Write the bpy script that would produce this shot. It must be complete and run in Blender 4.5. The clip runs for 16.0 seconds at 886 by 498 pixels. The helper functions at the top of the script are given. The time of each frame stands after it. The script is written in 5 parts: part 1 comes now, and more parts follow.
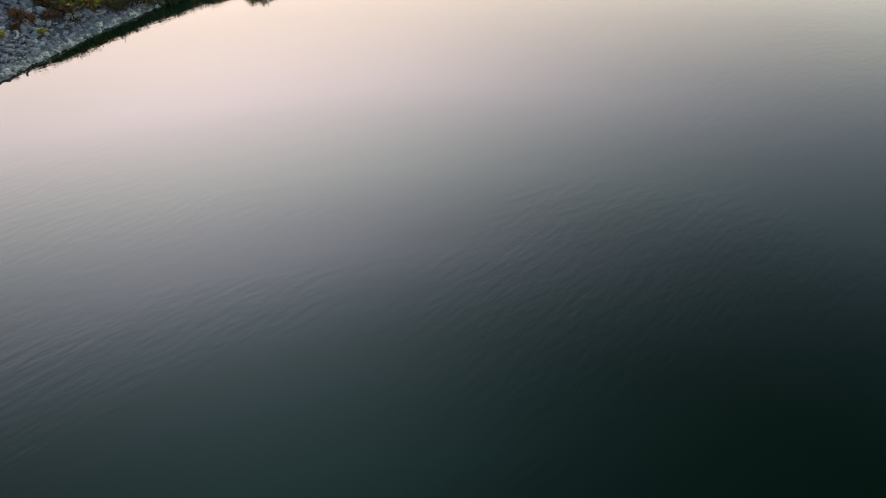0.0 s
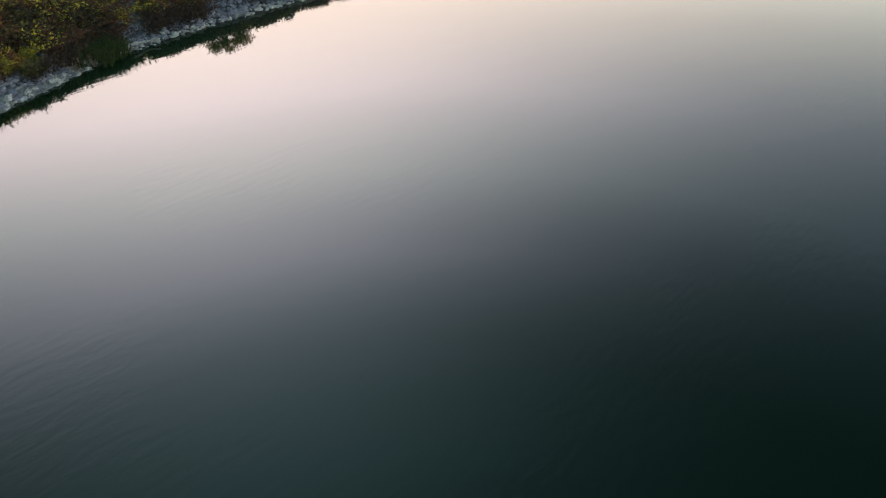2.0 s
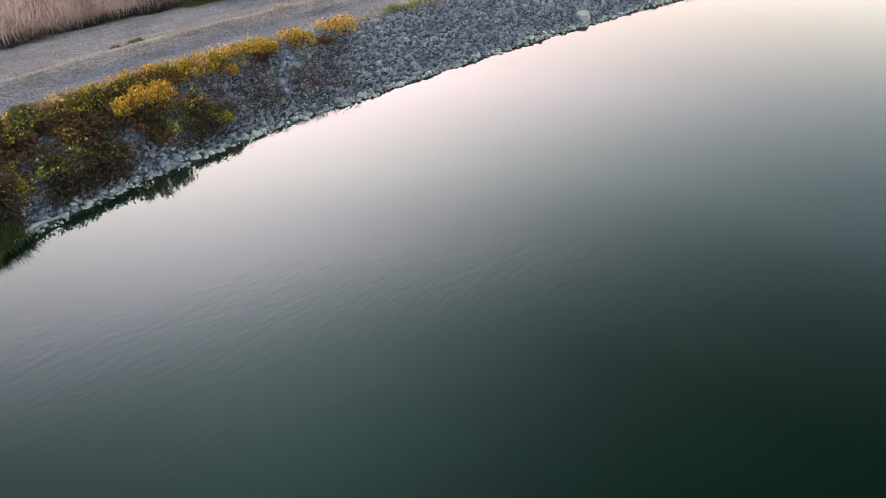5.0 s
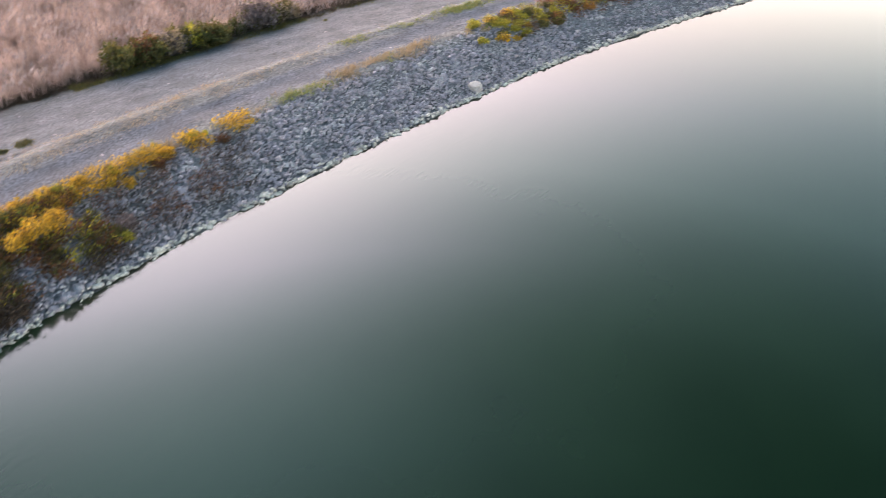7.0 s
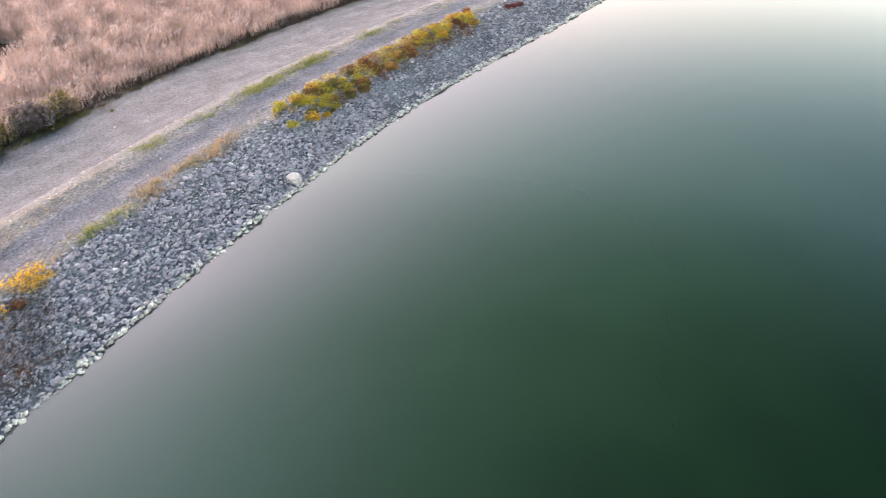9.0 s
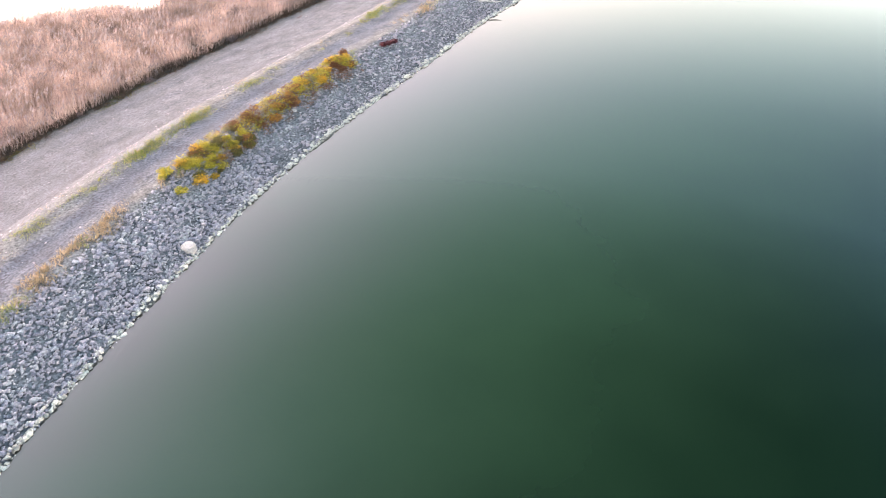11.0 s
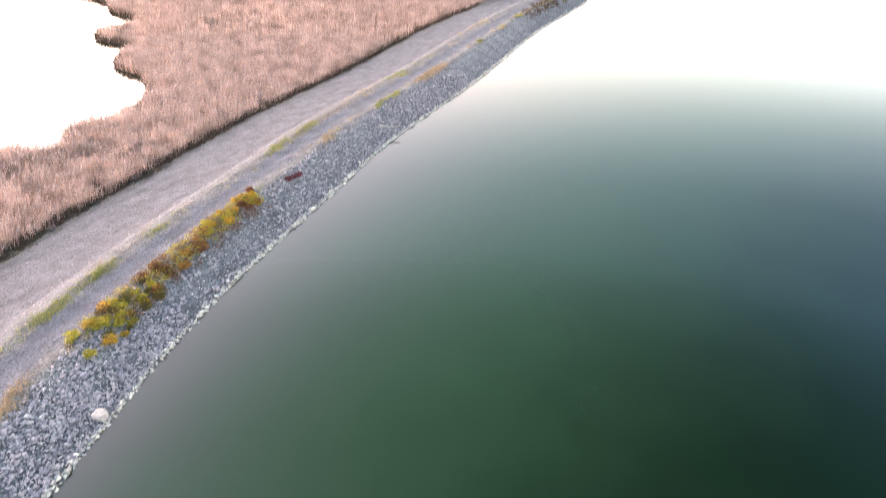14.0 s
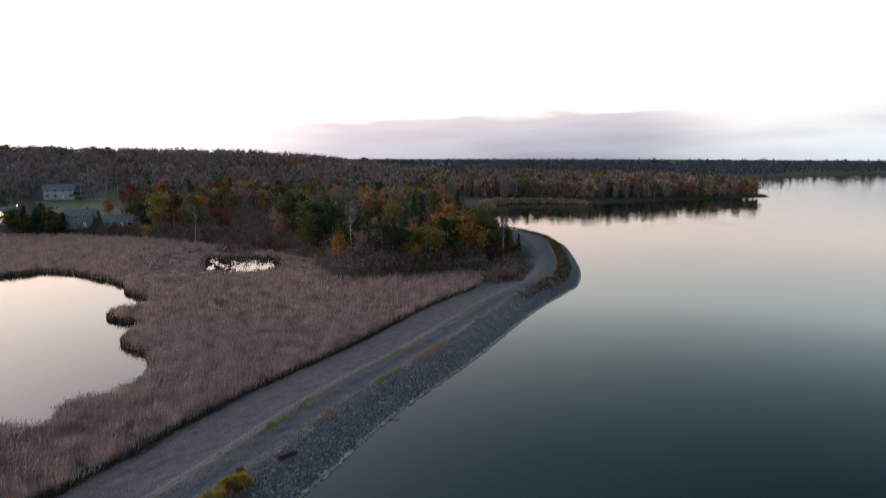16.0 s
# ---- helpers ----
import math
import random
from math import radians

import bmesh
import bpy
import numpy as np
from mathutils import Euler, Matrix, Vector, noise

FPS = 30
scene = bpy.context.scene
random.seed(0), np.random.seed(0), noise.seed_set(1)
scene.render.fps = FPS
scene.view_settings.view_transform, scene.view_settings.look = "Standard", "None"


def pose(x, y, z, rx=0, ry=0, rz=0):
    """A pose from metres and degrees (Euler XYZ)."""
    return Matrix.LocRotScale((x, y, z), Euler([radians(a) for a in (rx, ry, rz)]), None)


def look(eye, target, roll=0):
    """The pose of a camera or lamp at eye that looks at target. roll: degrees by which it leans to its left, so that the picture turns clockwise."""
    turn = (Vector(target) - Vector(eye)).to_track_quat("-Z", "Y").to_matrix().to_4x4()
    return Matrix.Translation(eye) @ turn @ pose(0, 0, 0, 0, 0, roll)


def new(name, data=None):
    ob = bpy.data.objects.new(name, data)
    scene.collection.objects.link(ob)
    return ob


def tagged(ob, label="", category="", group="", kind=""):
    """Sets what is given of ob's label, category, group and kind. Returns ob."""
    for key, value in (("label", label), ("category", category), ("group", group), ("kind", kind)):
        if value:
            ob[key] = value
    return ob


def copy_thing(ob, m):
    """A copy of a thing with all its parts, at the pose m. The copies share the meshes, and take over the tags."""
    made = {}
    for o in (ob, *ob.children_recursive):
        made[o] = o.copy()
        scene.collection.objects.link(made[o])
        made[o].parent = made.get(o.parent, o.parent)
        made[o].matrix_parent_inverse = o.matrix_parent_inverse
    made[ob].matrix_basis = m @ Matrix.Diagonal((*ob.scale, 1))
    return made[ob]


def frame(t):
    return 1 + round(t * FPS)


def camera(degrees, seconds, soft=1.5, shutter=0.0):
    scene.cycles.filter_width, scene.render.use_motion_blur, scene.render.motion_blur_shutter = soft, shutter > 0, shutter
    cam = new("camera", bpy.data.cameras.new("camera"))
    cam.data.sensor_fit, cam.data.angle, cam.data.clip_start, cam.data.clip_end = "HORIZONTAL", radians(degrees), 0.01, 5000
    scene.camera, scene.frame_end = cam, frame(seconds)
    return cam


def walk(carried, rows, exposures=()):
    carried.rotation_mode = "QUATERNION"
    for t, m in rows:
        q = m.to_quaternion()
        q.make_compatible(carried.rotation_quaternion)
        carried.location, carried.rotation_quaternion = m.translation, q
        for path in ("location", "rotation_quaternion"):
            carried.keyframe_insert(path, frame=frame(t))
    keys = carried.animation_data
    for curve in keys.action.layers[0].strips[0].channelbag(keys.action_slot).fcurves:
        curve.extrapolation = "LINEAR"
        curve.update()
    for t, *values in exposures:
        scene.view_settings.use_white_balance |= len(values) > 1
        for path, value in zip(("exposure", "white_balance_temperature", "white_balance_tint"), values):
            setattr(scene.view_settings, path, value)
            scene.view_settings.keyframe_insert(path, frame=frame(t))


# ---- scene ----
cam = camera(64.92, 16.0, soft=0.75, shutter=0.5)

# seconds, x, y, z, pitch, roll, yaw of the drone's camera
PATH = [
    (0.0, -0.75, -18.02, 11.24, -36.67, -0.03, 2.32),
    (0.5, -1.03, -15.64, 11.08, -36.56, -0.05, 2.26),
    (1.0, -1.07, -13.41, 11.09, -36.69, -0.01, 2.47),
    (1.5, -1.05, -11.47, 11.13, -36.75, -0.03, 2.47),
    (2.0, -1.17, -9.63, 11.11, -36.67, -0.03, 2.13),
    (2.5, -1.20, -7.67, 11.18, -36.64, -0.02, 1.99),
    (3.0, -1.31, -5.82, 11.55, -36.55, 0.09, 1.64),
    (3.5, -1.33, -3.79, 12.13, -36.70, 0.18, 1.52),
    (4.0, -1.21, -1.81, 12.86, -36.93, 0.08, 1.53),
    (4.2, -1.12, -1.12, 13.09, -36.87, -0.01, 1.69),
    (6.3, 0.00, 0.00, 17.00, -36.89, -0.20, -0.00),
    (6.5, -0.02, 0.27, 17.39, -36.84, -0.17, -1.45),
    (7.0, 0.03, 1.15, 18.44, -36.82, -0.19, -6.36),
    (7.5, -0.01, 2.39, 19.32, -36.75, -0.23, -11.40),
    (8.0, 0.25, 3.84, 20.26, -36.79, -0.07, -15.94),
    (8.5, 0.52, 4.90, 21.28, -36.95, -0.02, -19.70),
    (9.0, 0.66, 5.13, 22.21, -36.95, 0.06, -23.30),
    (9.2, 0.71, 5.14, 22.68, -37.07, 0.06, -24.63),
    (11.3, 1.06, 5.14, 26.13, -36.87, 0.09, -34.75),
    (11.5, 1.30, 5.08, 26.53, -36.92, 0.10, -35.69),
    (12.0, 1.45, 4.94, 27.52, -37.02, 0.05, -38.09),
    (12.5, 1.40, 4.89, 28.36, -36.99, 0.03, -40.35),
    (13.0, 1.42, 4.84, 29.36, -37.07, -0.00, -41.43),
    (13.5, 1.52, 4.90, 29.83, -34.85, 0.12, -41.36),
    (14.0, 1.57, 4.88, 30.06, -30.24, 0.00, -41.38),
    (14.5, 1.59, 4.88, 30.02, -24.54, 0.07, -41.37),
    (15.0, 1.60, 5.06, 29.97, -18.99, 0.07, -41.44),
    (15.5, 1.59, 5.31, 29.95, -12.89, -0.05, -41.52),
    (16.0, 1.59, 5.26, 29.82, -7.69, -0.05, -41.52),
]

EXPOSURES = [(0, -0.14, 6200, 2), (1.5, -0.06, 6200, 2), (3, 0.15, 6300, 4), (4, 0.42, 6400, 6), (6.5, 1.1, 6600, 13), (9, 1.65, 6850, 16), (12.5, 2.05, 7000, 19), (13.5, 2.0, 7000, 19),
             (14.5, 1.6, 7050, 20), (15, 1.15, 6900, 17), (15.5, 0.24, 6450, 11), (16, -0.86, 5850, 8)]
walk(cam, [(t, pose(x, y, z, 90 + p, r, a)) for t, x, y, z, p, r, a in PATH], EXPOSURES)

# ---- sky and sun ----
SUN_YAW, SUN_ELEVATION = 24.0, 5.0
world = bpy.data.worlds.new("dusk_sky")
scene.world = world
world.use_nodes = True
wn, wl = world.node_tree.nodes, world.node_tree.links
wn.clear()


def sky_node(kind, inputs=(), **settings):
    """A node of the sky, with its inputs set or linked in order."""
    node = wn.new(kind)
    for key, value in settings.items():
        setattr(node, key, value)
    for i, value in enumerate(inputs):
        if isinstance(value, bpy.types.NodeSocket):
            wl.new(value, node.inputs[i])
        elif value is not None:
            node.inputs[i].default_value = value
    return node


def sky_math(operation, *inputs):
    return sky_node("ShaderNodeMath", inputs, operation=operation).outputs[0]


clear = sky_node("ShaderNodeTexSky", sky_type="NISHITA", sun_disc=False, sun_elevation=radians(SUN_ELEVATION), sun_rotation=radians(-SUN_YAW),
                 air_density=1.0, dust_density=3.0, ozone_density=1.5)
way = sky_node("ShaderNodeTexCoord").outputs["Generated"]
height = sky_node("ShaderNodeSeparateXYZ", [way]).outputs["Z"]
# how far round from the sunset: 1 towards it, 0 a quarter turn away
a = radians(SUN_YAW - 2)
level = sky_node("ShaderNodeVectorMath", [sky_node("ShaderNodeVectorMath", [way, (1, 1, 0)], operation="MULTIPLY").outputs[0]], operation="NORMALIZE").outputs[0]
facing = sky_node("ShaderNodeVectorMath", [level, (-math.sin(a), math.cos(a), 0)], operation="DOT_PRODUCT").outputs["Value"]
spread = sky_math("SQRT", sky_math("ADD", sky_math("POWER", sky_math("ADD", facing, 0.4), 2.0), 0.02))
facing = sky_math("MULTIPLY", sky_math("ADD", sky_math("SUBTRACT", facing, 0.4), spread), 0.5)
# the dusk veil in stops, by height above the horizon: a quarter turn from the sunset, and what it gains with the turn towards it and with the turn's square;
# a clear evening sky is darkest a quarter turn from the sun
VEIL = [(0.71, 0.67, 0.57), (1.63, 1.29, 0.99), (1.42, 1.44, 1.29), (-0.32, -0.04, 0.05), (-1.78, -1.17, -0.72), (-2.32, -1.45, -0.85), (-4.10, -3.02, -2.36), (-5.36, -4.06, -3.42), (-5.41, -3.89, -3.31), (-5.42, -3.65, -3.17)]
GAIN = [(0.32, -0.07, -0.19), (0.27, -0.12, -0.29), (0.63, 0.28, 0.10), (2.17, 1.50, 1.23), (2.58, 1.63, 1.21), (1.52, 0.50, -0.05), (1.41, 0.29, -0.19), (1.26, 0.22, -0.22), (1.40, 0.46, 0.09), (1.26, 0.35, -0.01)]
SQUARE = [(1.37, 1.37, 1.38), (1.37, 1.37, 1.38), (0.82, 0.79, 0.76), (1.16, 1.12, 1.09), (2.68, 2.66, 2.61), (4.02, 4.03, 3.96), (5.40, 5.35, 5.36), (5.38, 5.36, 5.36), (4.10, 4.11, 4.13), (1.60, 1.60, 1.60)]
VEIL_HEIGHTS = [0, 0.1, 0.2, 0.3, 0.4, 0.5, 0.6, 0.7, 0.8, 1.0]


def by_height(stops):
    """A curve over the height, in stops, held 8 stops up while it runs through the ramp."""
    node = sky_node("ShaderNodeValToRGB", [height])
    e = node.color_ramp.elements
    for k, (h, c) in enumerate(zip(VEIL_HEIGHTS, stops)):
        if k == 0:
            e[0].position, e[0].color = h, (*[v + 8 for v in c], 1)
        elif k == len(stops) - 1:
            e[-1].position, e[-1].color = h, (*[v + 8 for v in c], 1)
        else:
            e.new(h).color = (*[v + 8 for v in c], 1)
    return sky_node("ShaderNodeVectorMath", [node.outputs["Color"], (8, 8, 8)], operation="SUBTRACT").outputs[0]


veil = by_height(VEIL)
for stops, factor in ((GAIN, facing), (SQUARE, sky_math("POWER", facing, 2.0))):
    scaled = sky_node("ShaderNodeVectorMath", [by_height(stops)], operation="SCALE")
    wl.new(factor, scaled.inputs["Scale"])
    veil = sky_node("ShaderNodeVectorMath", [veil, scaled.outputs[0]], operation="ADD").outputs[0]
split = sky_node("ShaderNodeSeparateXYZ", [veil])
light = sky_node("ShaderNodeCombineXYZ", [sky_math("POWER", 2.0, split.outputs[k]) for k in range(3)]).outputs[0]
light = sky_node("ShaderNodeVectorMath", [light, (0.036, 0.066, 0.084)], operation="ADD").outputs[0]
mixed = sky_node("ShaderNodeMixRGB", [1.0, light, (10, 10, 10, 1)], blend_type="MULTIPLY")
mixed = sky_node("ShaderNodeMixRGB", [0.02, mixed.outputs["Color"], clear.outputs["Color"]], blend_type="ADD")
# soft streaks of cloud, drawn out along the horizon
stretch = sky_node("ShaderNodeMapping", [way])
stretch.inputs["Scale"].default_value = (1.0, 1.0, 7.0)
puffs = sky_node("ShaderNodeTexNoise", [stretch.outputs["Vector"]])
puffs.inputs["Scale"].default_value, puffs.inputs["Detail"].default_value = 2.4, 7.0
streak = sky_node("ShaderNodeValToRGB", [puffs.outputs["Fac"]])
streak.color_ramp.elements[0].position, streak.color_ramp.elements[1].position = 0.44, 0.66
low = sky_node("ShaderNodeMapRange", [height, 0.045, 0.10, 1.0, 0.08])
bank = sky_node("ShaderNodeMath", [streak.outputs["Color"], low.outputs[0]], operation="MULTIPLY")
# the long cloud bank that lies low over the far shore
b = radians(-46)
across = sky_node("ShaderNodeVectorMath", [way, (math.cos(b), math.sin(b), 0)], operation="DOT_PRODUCT").outputs["Value"]
ragged = sky_node("ShaderNodeTexNoise", [stretch.outputs["Vector"]])
ragged.inputs["Scale"].default_value, ragged.inputs["Detail"].default_value = 7.0, 6.0
rim = sky_node("ShaderNodeMath", [ragged.outputs["Fac"], 0.045, 0.034], operation="MULTIPLY_ADD").outputs[0]
rim = sky_node("ShaderNodeMath", [across, 0.035, rim], operation="MULTIPLY_ADD").outputs[0]
under = sky_node("ShaderNodeMath", [rim, height], operation="SUBTRACT").outputs[0]
under = sky_node("ShaderNodeMapRange", [under, -0.004, 0.009, 0.0, 1.0], interpolation_type="SMOOTHSTEP").outputs[0]
start = sky_node("ShaderNodeMapRange", [across, -0.42, -0.2, 0.0, 1.0], interpolation_type="SMOOTHSTEP").outputs[0]
stop = sky_node("ShaderNodeMapRange", [across, 0.16, 0.34, 1.0, 0.2], interpolation_type="SMOOTHSTEP").outputs[0]
long_bank = sky_node("ShaderNodeMath", [sky_node("ShaderNodeMath", [under, start], operation="MULTIPLY").outputs[0], stop], operation="MULTIPLY").outputs[0]
mixed = sky_node("ShaderNodeMixRGB", [long_bank, mixed.outputs["Color"], (0.55, 0.57, 0.64, 1)], blend_type="MULTIPLY")
clouds = sky_node("ShaderNodeMixRGB", [bank.outputs[0], mixed.outputs["Color"], (0.72, 0.72, 0.76, 1)], blend_type="MULTIPLY")
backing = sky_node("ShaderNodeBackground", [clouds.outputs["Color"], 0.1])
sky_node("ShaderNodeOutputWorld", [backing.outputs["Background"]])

sun = new("sun", bpy.data.lights.new("sun", "SUN"))
sun.data.energy, sun.data.angle, sun.data.color = 0.3, radians(16), (1.0, 0.84, 0.70)
a = radians(SUN_YAW)
sun.matrix_world = look((-math.sin(a) * 300, math.cos(a) * 300, 300 * math.tan(radians(SUN_ELEVATION))), (0, 0, 0))


# ---- tools ----
rng = np.random.default_rng(7)


def smooth_line(points, step=0.5):
    """A Catmull-Rom curve through points of the plan, sampled evenly."""
    p = np.array(points, float)
    p = np.vstack([2 * p[0] - p[1], p, 2 * p[-1] - p[-2]])
    out = []
    for i in range(1, len(p) - 2):
        u = np.linspace(0, 1, 24, endpoint=False)[:, None]
        a, b, c, d = p[i - 1:i + 3]
        out.append(0.5 * (2 * b + (c - a) * u + (2 * a - 5 * b + 4 * c - d) * u ** 2 + (3 * b - a - 3 * c + d) * u ** 3))
    q = np.vstack(out + [p[-2][None]])
    s = np.concatenate([[0], np.cumsum(np.linalg.norm(np.diff(q, axis=0), axis=1))])
    t = np.arange(0, s[-1], step)
    return np.stack([np.interp(t, s, q[:, 0]), np.interp(t, s, q[:, 1])], 1)


def inside(poly, x, y):
    """Which of the places lie in the closed polygon."""
    poly = np.asarray(poly, float)
    hit = np.zeros(np.shape(x), bool)
    for (x1, y1), (x2, y2) in zip(poly, np.roll(poly, -1, 0)):
        if y1 == y2:
            continue
        hit ^= ((y1 > y) != (y2 > y)) & (x < (x2 - x1) * (y - y1) / (y2 - y1) + x1)
    return hit


def away(poly, x, y, closed=True):
    """Distance of each place from the polygon's edge."""
    poly = np.asarray(poly, float)
    best = np.full(np.shape(x), 1e9)
    ends = np.roll(poly, -1, 0) if closed else poly[1:]
    for (x1, y1), (x2, y2) in zip(poly, ends):
        dx, dy = x2 - x1, y2 - y1
        u = np.clip(((x - x1) * dx + (y - y1) * dy) / (dx * dx + dy * dy + 1e-9), 0, 1)
        best = np.minimum(best, np.hypot(x - x1 - u * dx, y - y1 - u * dy))
    return best


def waves(x, y, size, seed=0):
    """Cheap smooth noise, about -1 to 1."""
    r = np.random.default_rng(seed)
    total = 0
    for k in range(7):
        a, f, ph = r.uniform(0, 6.28), r.uniform(0.6, 1.9) / size * 3.1, r.uniform(0, 6.28)
        total = total + np.sin((x * np.cos(a) + y * np.sin(a)) * f + ph)
    return total / 3.6


def bulk(name, verts, faces, material, smooth=False):
    """A mesh from arrays of places and of triangles or quads."""
    verts, faces = np.asarray(verts, np.float32), np.asarray(faces, np.int32)
    me = bpy.data.meshes.new(name)
    k = faces.shape[1]
    me.vertices.add(len(verts))
    me.vertices.foreach_set("co", verts.ravel())
    me.loops.add(faces.size)
    me.loops.foreach_set("vertex_index", faces.ravel())
    me.polygons.add(len(faces))
    me.polygons.foreach_set("loop_start", np.arange(0, faces.size, k, dtype=np.int32))
    if smooth:
        me.polygons.foreach_set("use_smooth", np.ones(len(faces), bool))
    me.update(calc_edges=True)
    me.validate()
    me.materials.append(material)
    return me


def part(name, me, parent, label=""):
    ob = new(name, me)
    ob.parent = parent
    return tagged(ob, label)


def mesh_of(name, bm, material, smooth=False):
    me = bpy.data.meshes.new(name)
    if smooth:
        for f in bm.faces:
            f.smooth = True
    bm.to_mesh(me)
    bm.free()
    me.materials.append(material)
    return me


def box(bm, x0, y0, z0, x1, y1, z1):
    m = Matrix.Translation(((x0 + x1) / 2, (y0 + y1) / 2, (z0 + z1) / 2)) @ Matrix.Diagonal((x1 - x0, y1 - y0, z1 - z0, 1))
    return bmesh.ops.create_cube(bm, size=1, matrix=m)["verts"]


def scatter(base_v, base_f, place, turn, size, tilt=None):
    """Copies of a small mesh as arrays: at places, turned about z, scaled (n x 3)."""
    n, nv = len(place), len(base_v)
    c, s = np.cos(turn)[:, None], np.sin(turn)[:, None]
    v = base_v[None] * size[:, None, :]
    if tilt is not None:
        ct, st = np.cos(tilt)[:, None], np.sin(tilt)[:, None]
        v = np.stack([v[..., 0], v[..., 1] * ct - v[..., 2] * st, v[..., 1] * st + v[..., 2] * ct], -1)
    v = np.stack([v[..., 0] * c - v[..., 1] * s, v[..., 0] * s + v[..., 1] * c, v[..., 2]], -1) + place[:, None]
    f = base_f[None] + (np.arange(n) * nv)[:, None, None]
    return v.reshape(-1, 3), f.reshape(-1, base_f.shape[1])


# ---- materials ----
def surface(name, colours, size=1.0, rough=0.9, bump=0.3, fine=None, pick="noise", metal=0.0, spread=0.12):
    """A material whose colours follow noise of that size in metres, or vary from piece to piece."""
    m = bpy.data.materials.new(name)
    m.use_nodes = True
    n, l = m.node_tree.nodes, m.node_tree.links
    b = n["Principled BSDF"]
    b.inputs["Roughness"].default_value, b.inputs["Metallic"].default_value = rough, metal
    b.inputs["Specular IOR Level"].default_value = 0.3
    co = n.new("ShaderNodeTexCoord")
    big = n.new("ShaderNodeTexNoise")
    big.inputs["Scale"].default_value, big.inputs["Detail"].default_value = 1 / size, 6
    l.new(co.outputs["Object"], big.inputs["Vector"])
    ramp = n.new("ShaderNodeValToRGB")
    e = ramp.color_ramp.elements
    lo, hi = (0.34, 0.66) if pick == "noise" else (0.0, 1.0)
    for i, c in enumerate(colours):
        at = lo + (hi - lo) * i / max(1, len(colours) - 1)
        if i == 0:
            e[0].position, e[0].color = at, (*c, 1)
        elif i == 1:
            e[1].position, e[1].color = at, (*c, 1)
        else:
            e.new(at).color = (*c, 1)
    if pick == "island":
        l.new(n.new("ShaderNodeNewGeometry").outputs["Random Per Island"], ramp.inputs["Fac"])
    elif pick == "object":
        l.new(n.new("ShaderNodeObjectInfo").outputs["Random"], ramp.inputs["Fac"])
    else:
        l.new(big.outputs["Fac"], ramp.inputs["Fac"])
    small = n.new("ShaderNodeTexNoise")
    small.inputs["Scale"].default_value, small.inputs["Detail"].default_value = 1 / (fine or size * 0.12), 5
    l.new(co.outputs["Object"], small.inputs["Vector"])
    vary = n.new("ShaderNodeHueSaturation")
    span = n.new("ShaderNodeMapRange")
    span.inputs["From Min"].default_value, span.inputs["From Max"].default_value = 0.3, 0.7
    span.inputs["To Min"].default_value, span.inputs["To Max"].default_value = 1 - spread * 2, 1 + spread * 2
    l.new(small.outputs["Fac"], span.inputs["Value"])
    l.new(span.outputs["Result"], vary.inputs["Value"])
    l.new(ramp.outputs["Color"], vary.inputs["Color"])
    l.new(vary.outputs["Color"], b.inputs["Base Color"])
    if bump:
        bp = n.new("ShaderNodeBump")
        bp.inputs["Strength"].default_value, bp.inputs["Distance"].default_value = bump, (fine or size * 0.12) * 0.5
        l.new(small.outputs["Fac"], bp.inputs["Height"])
        l.new(bp.outputs["Normal"], b.inputs["Normal"])
    return m


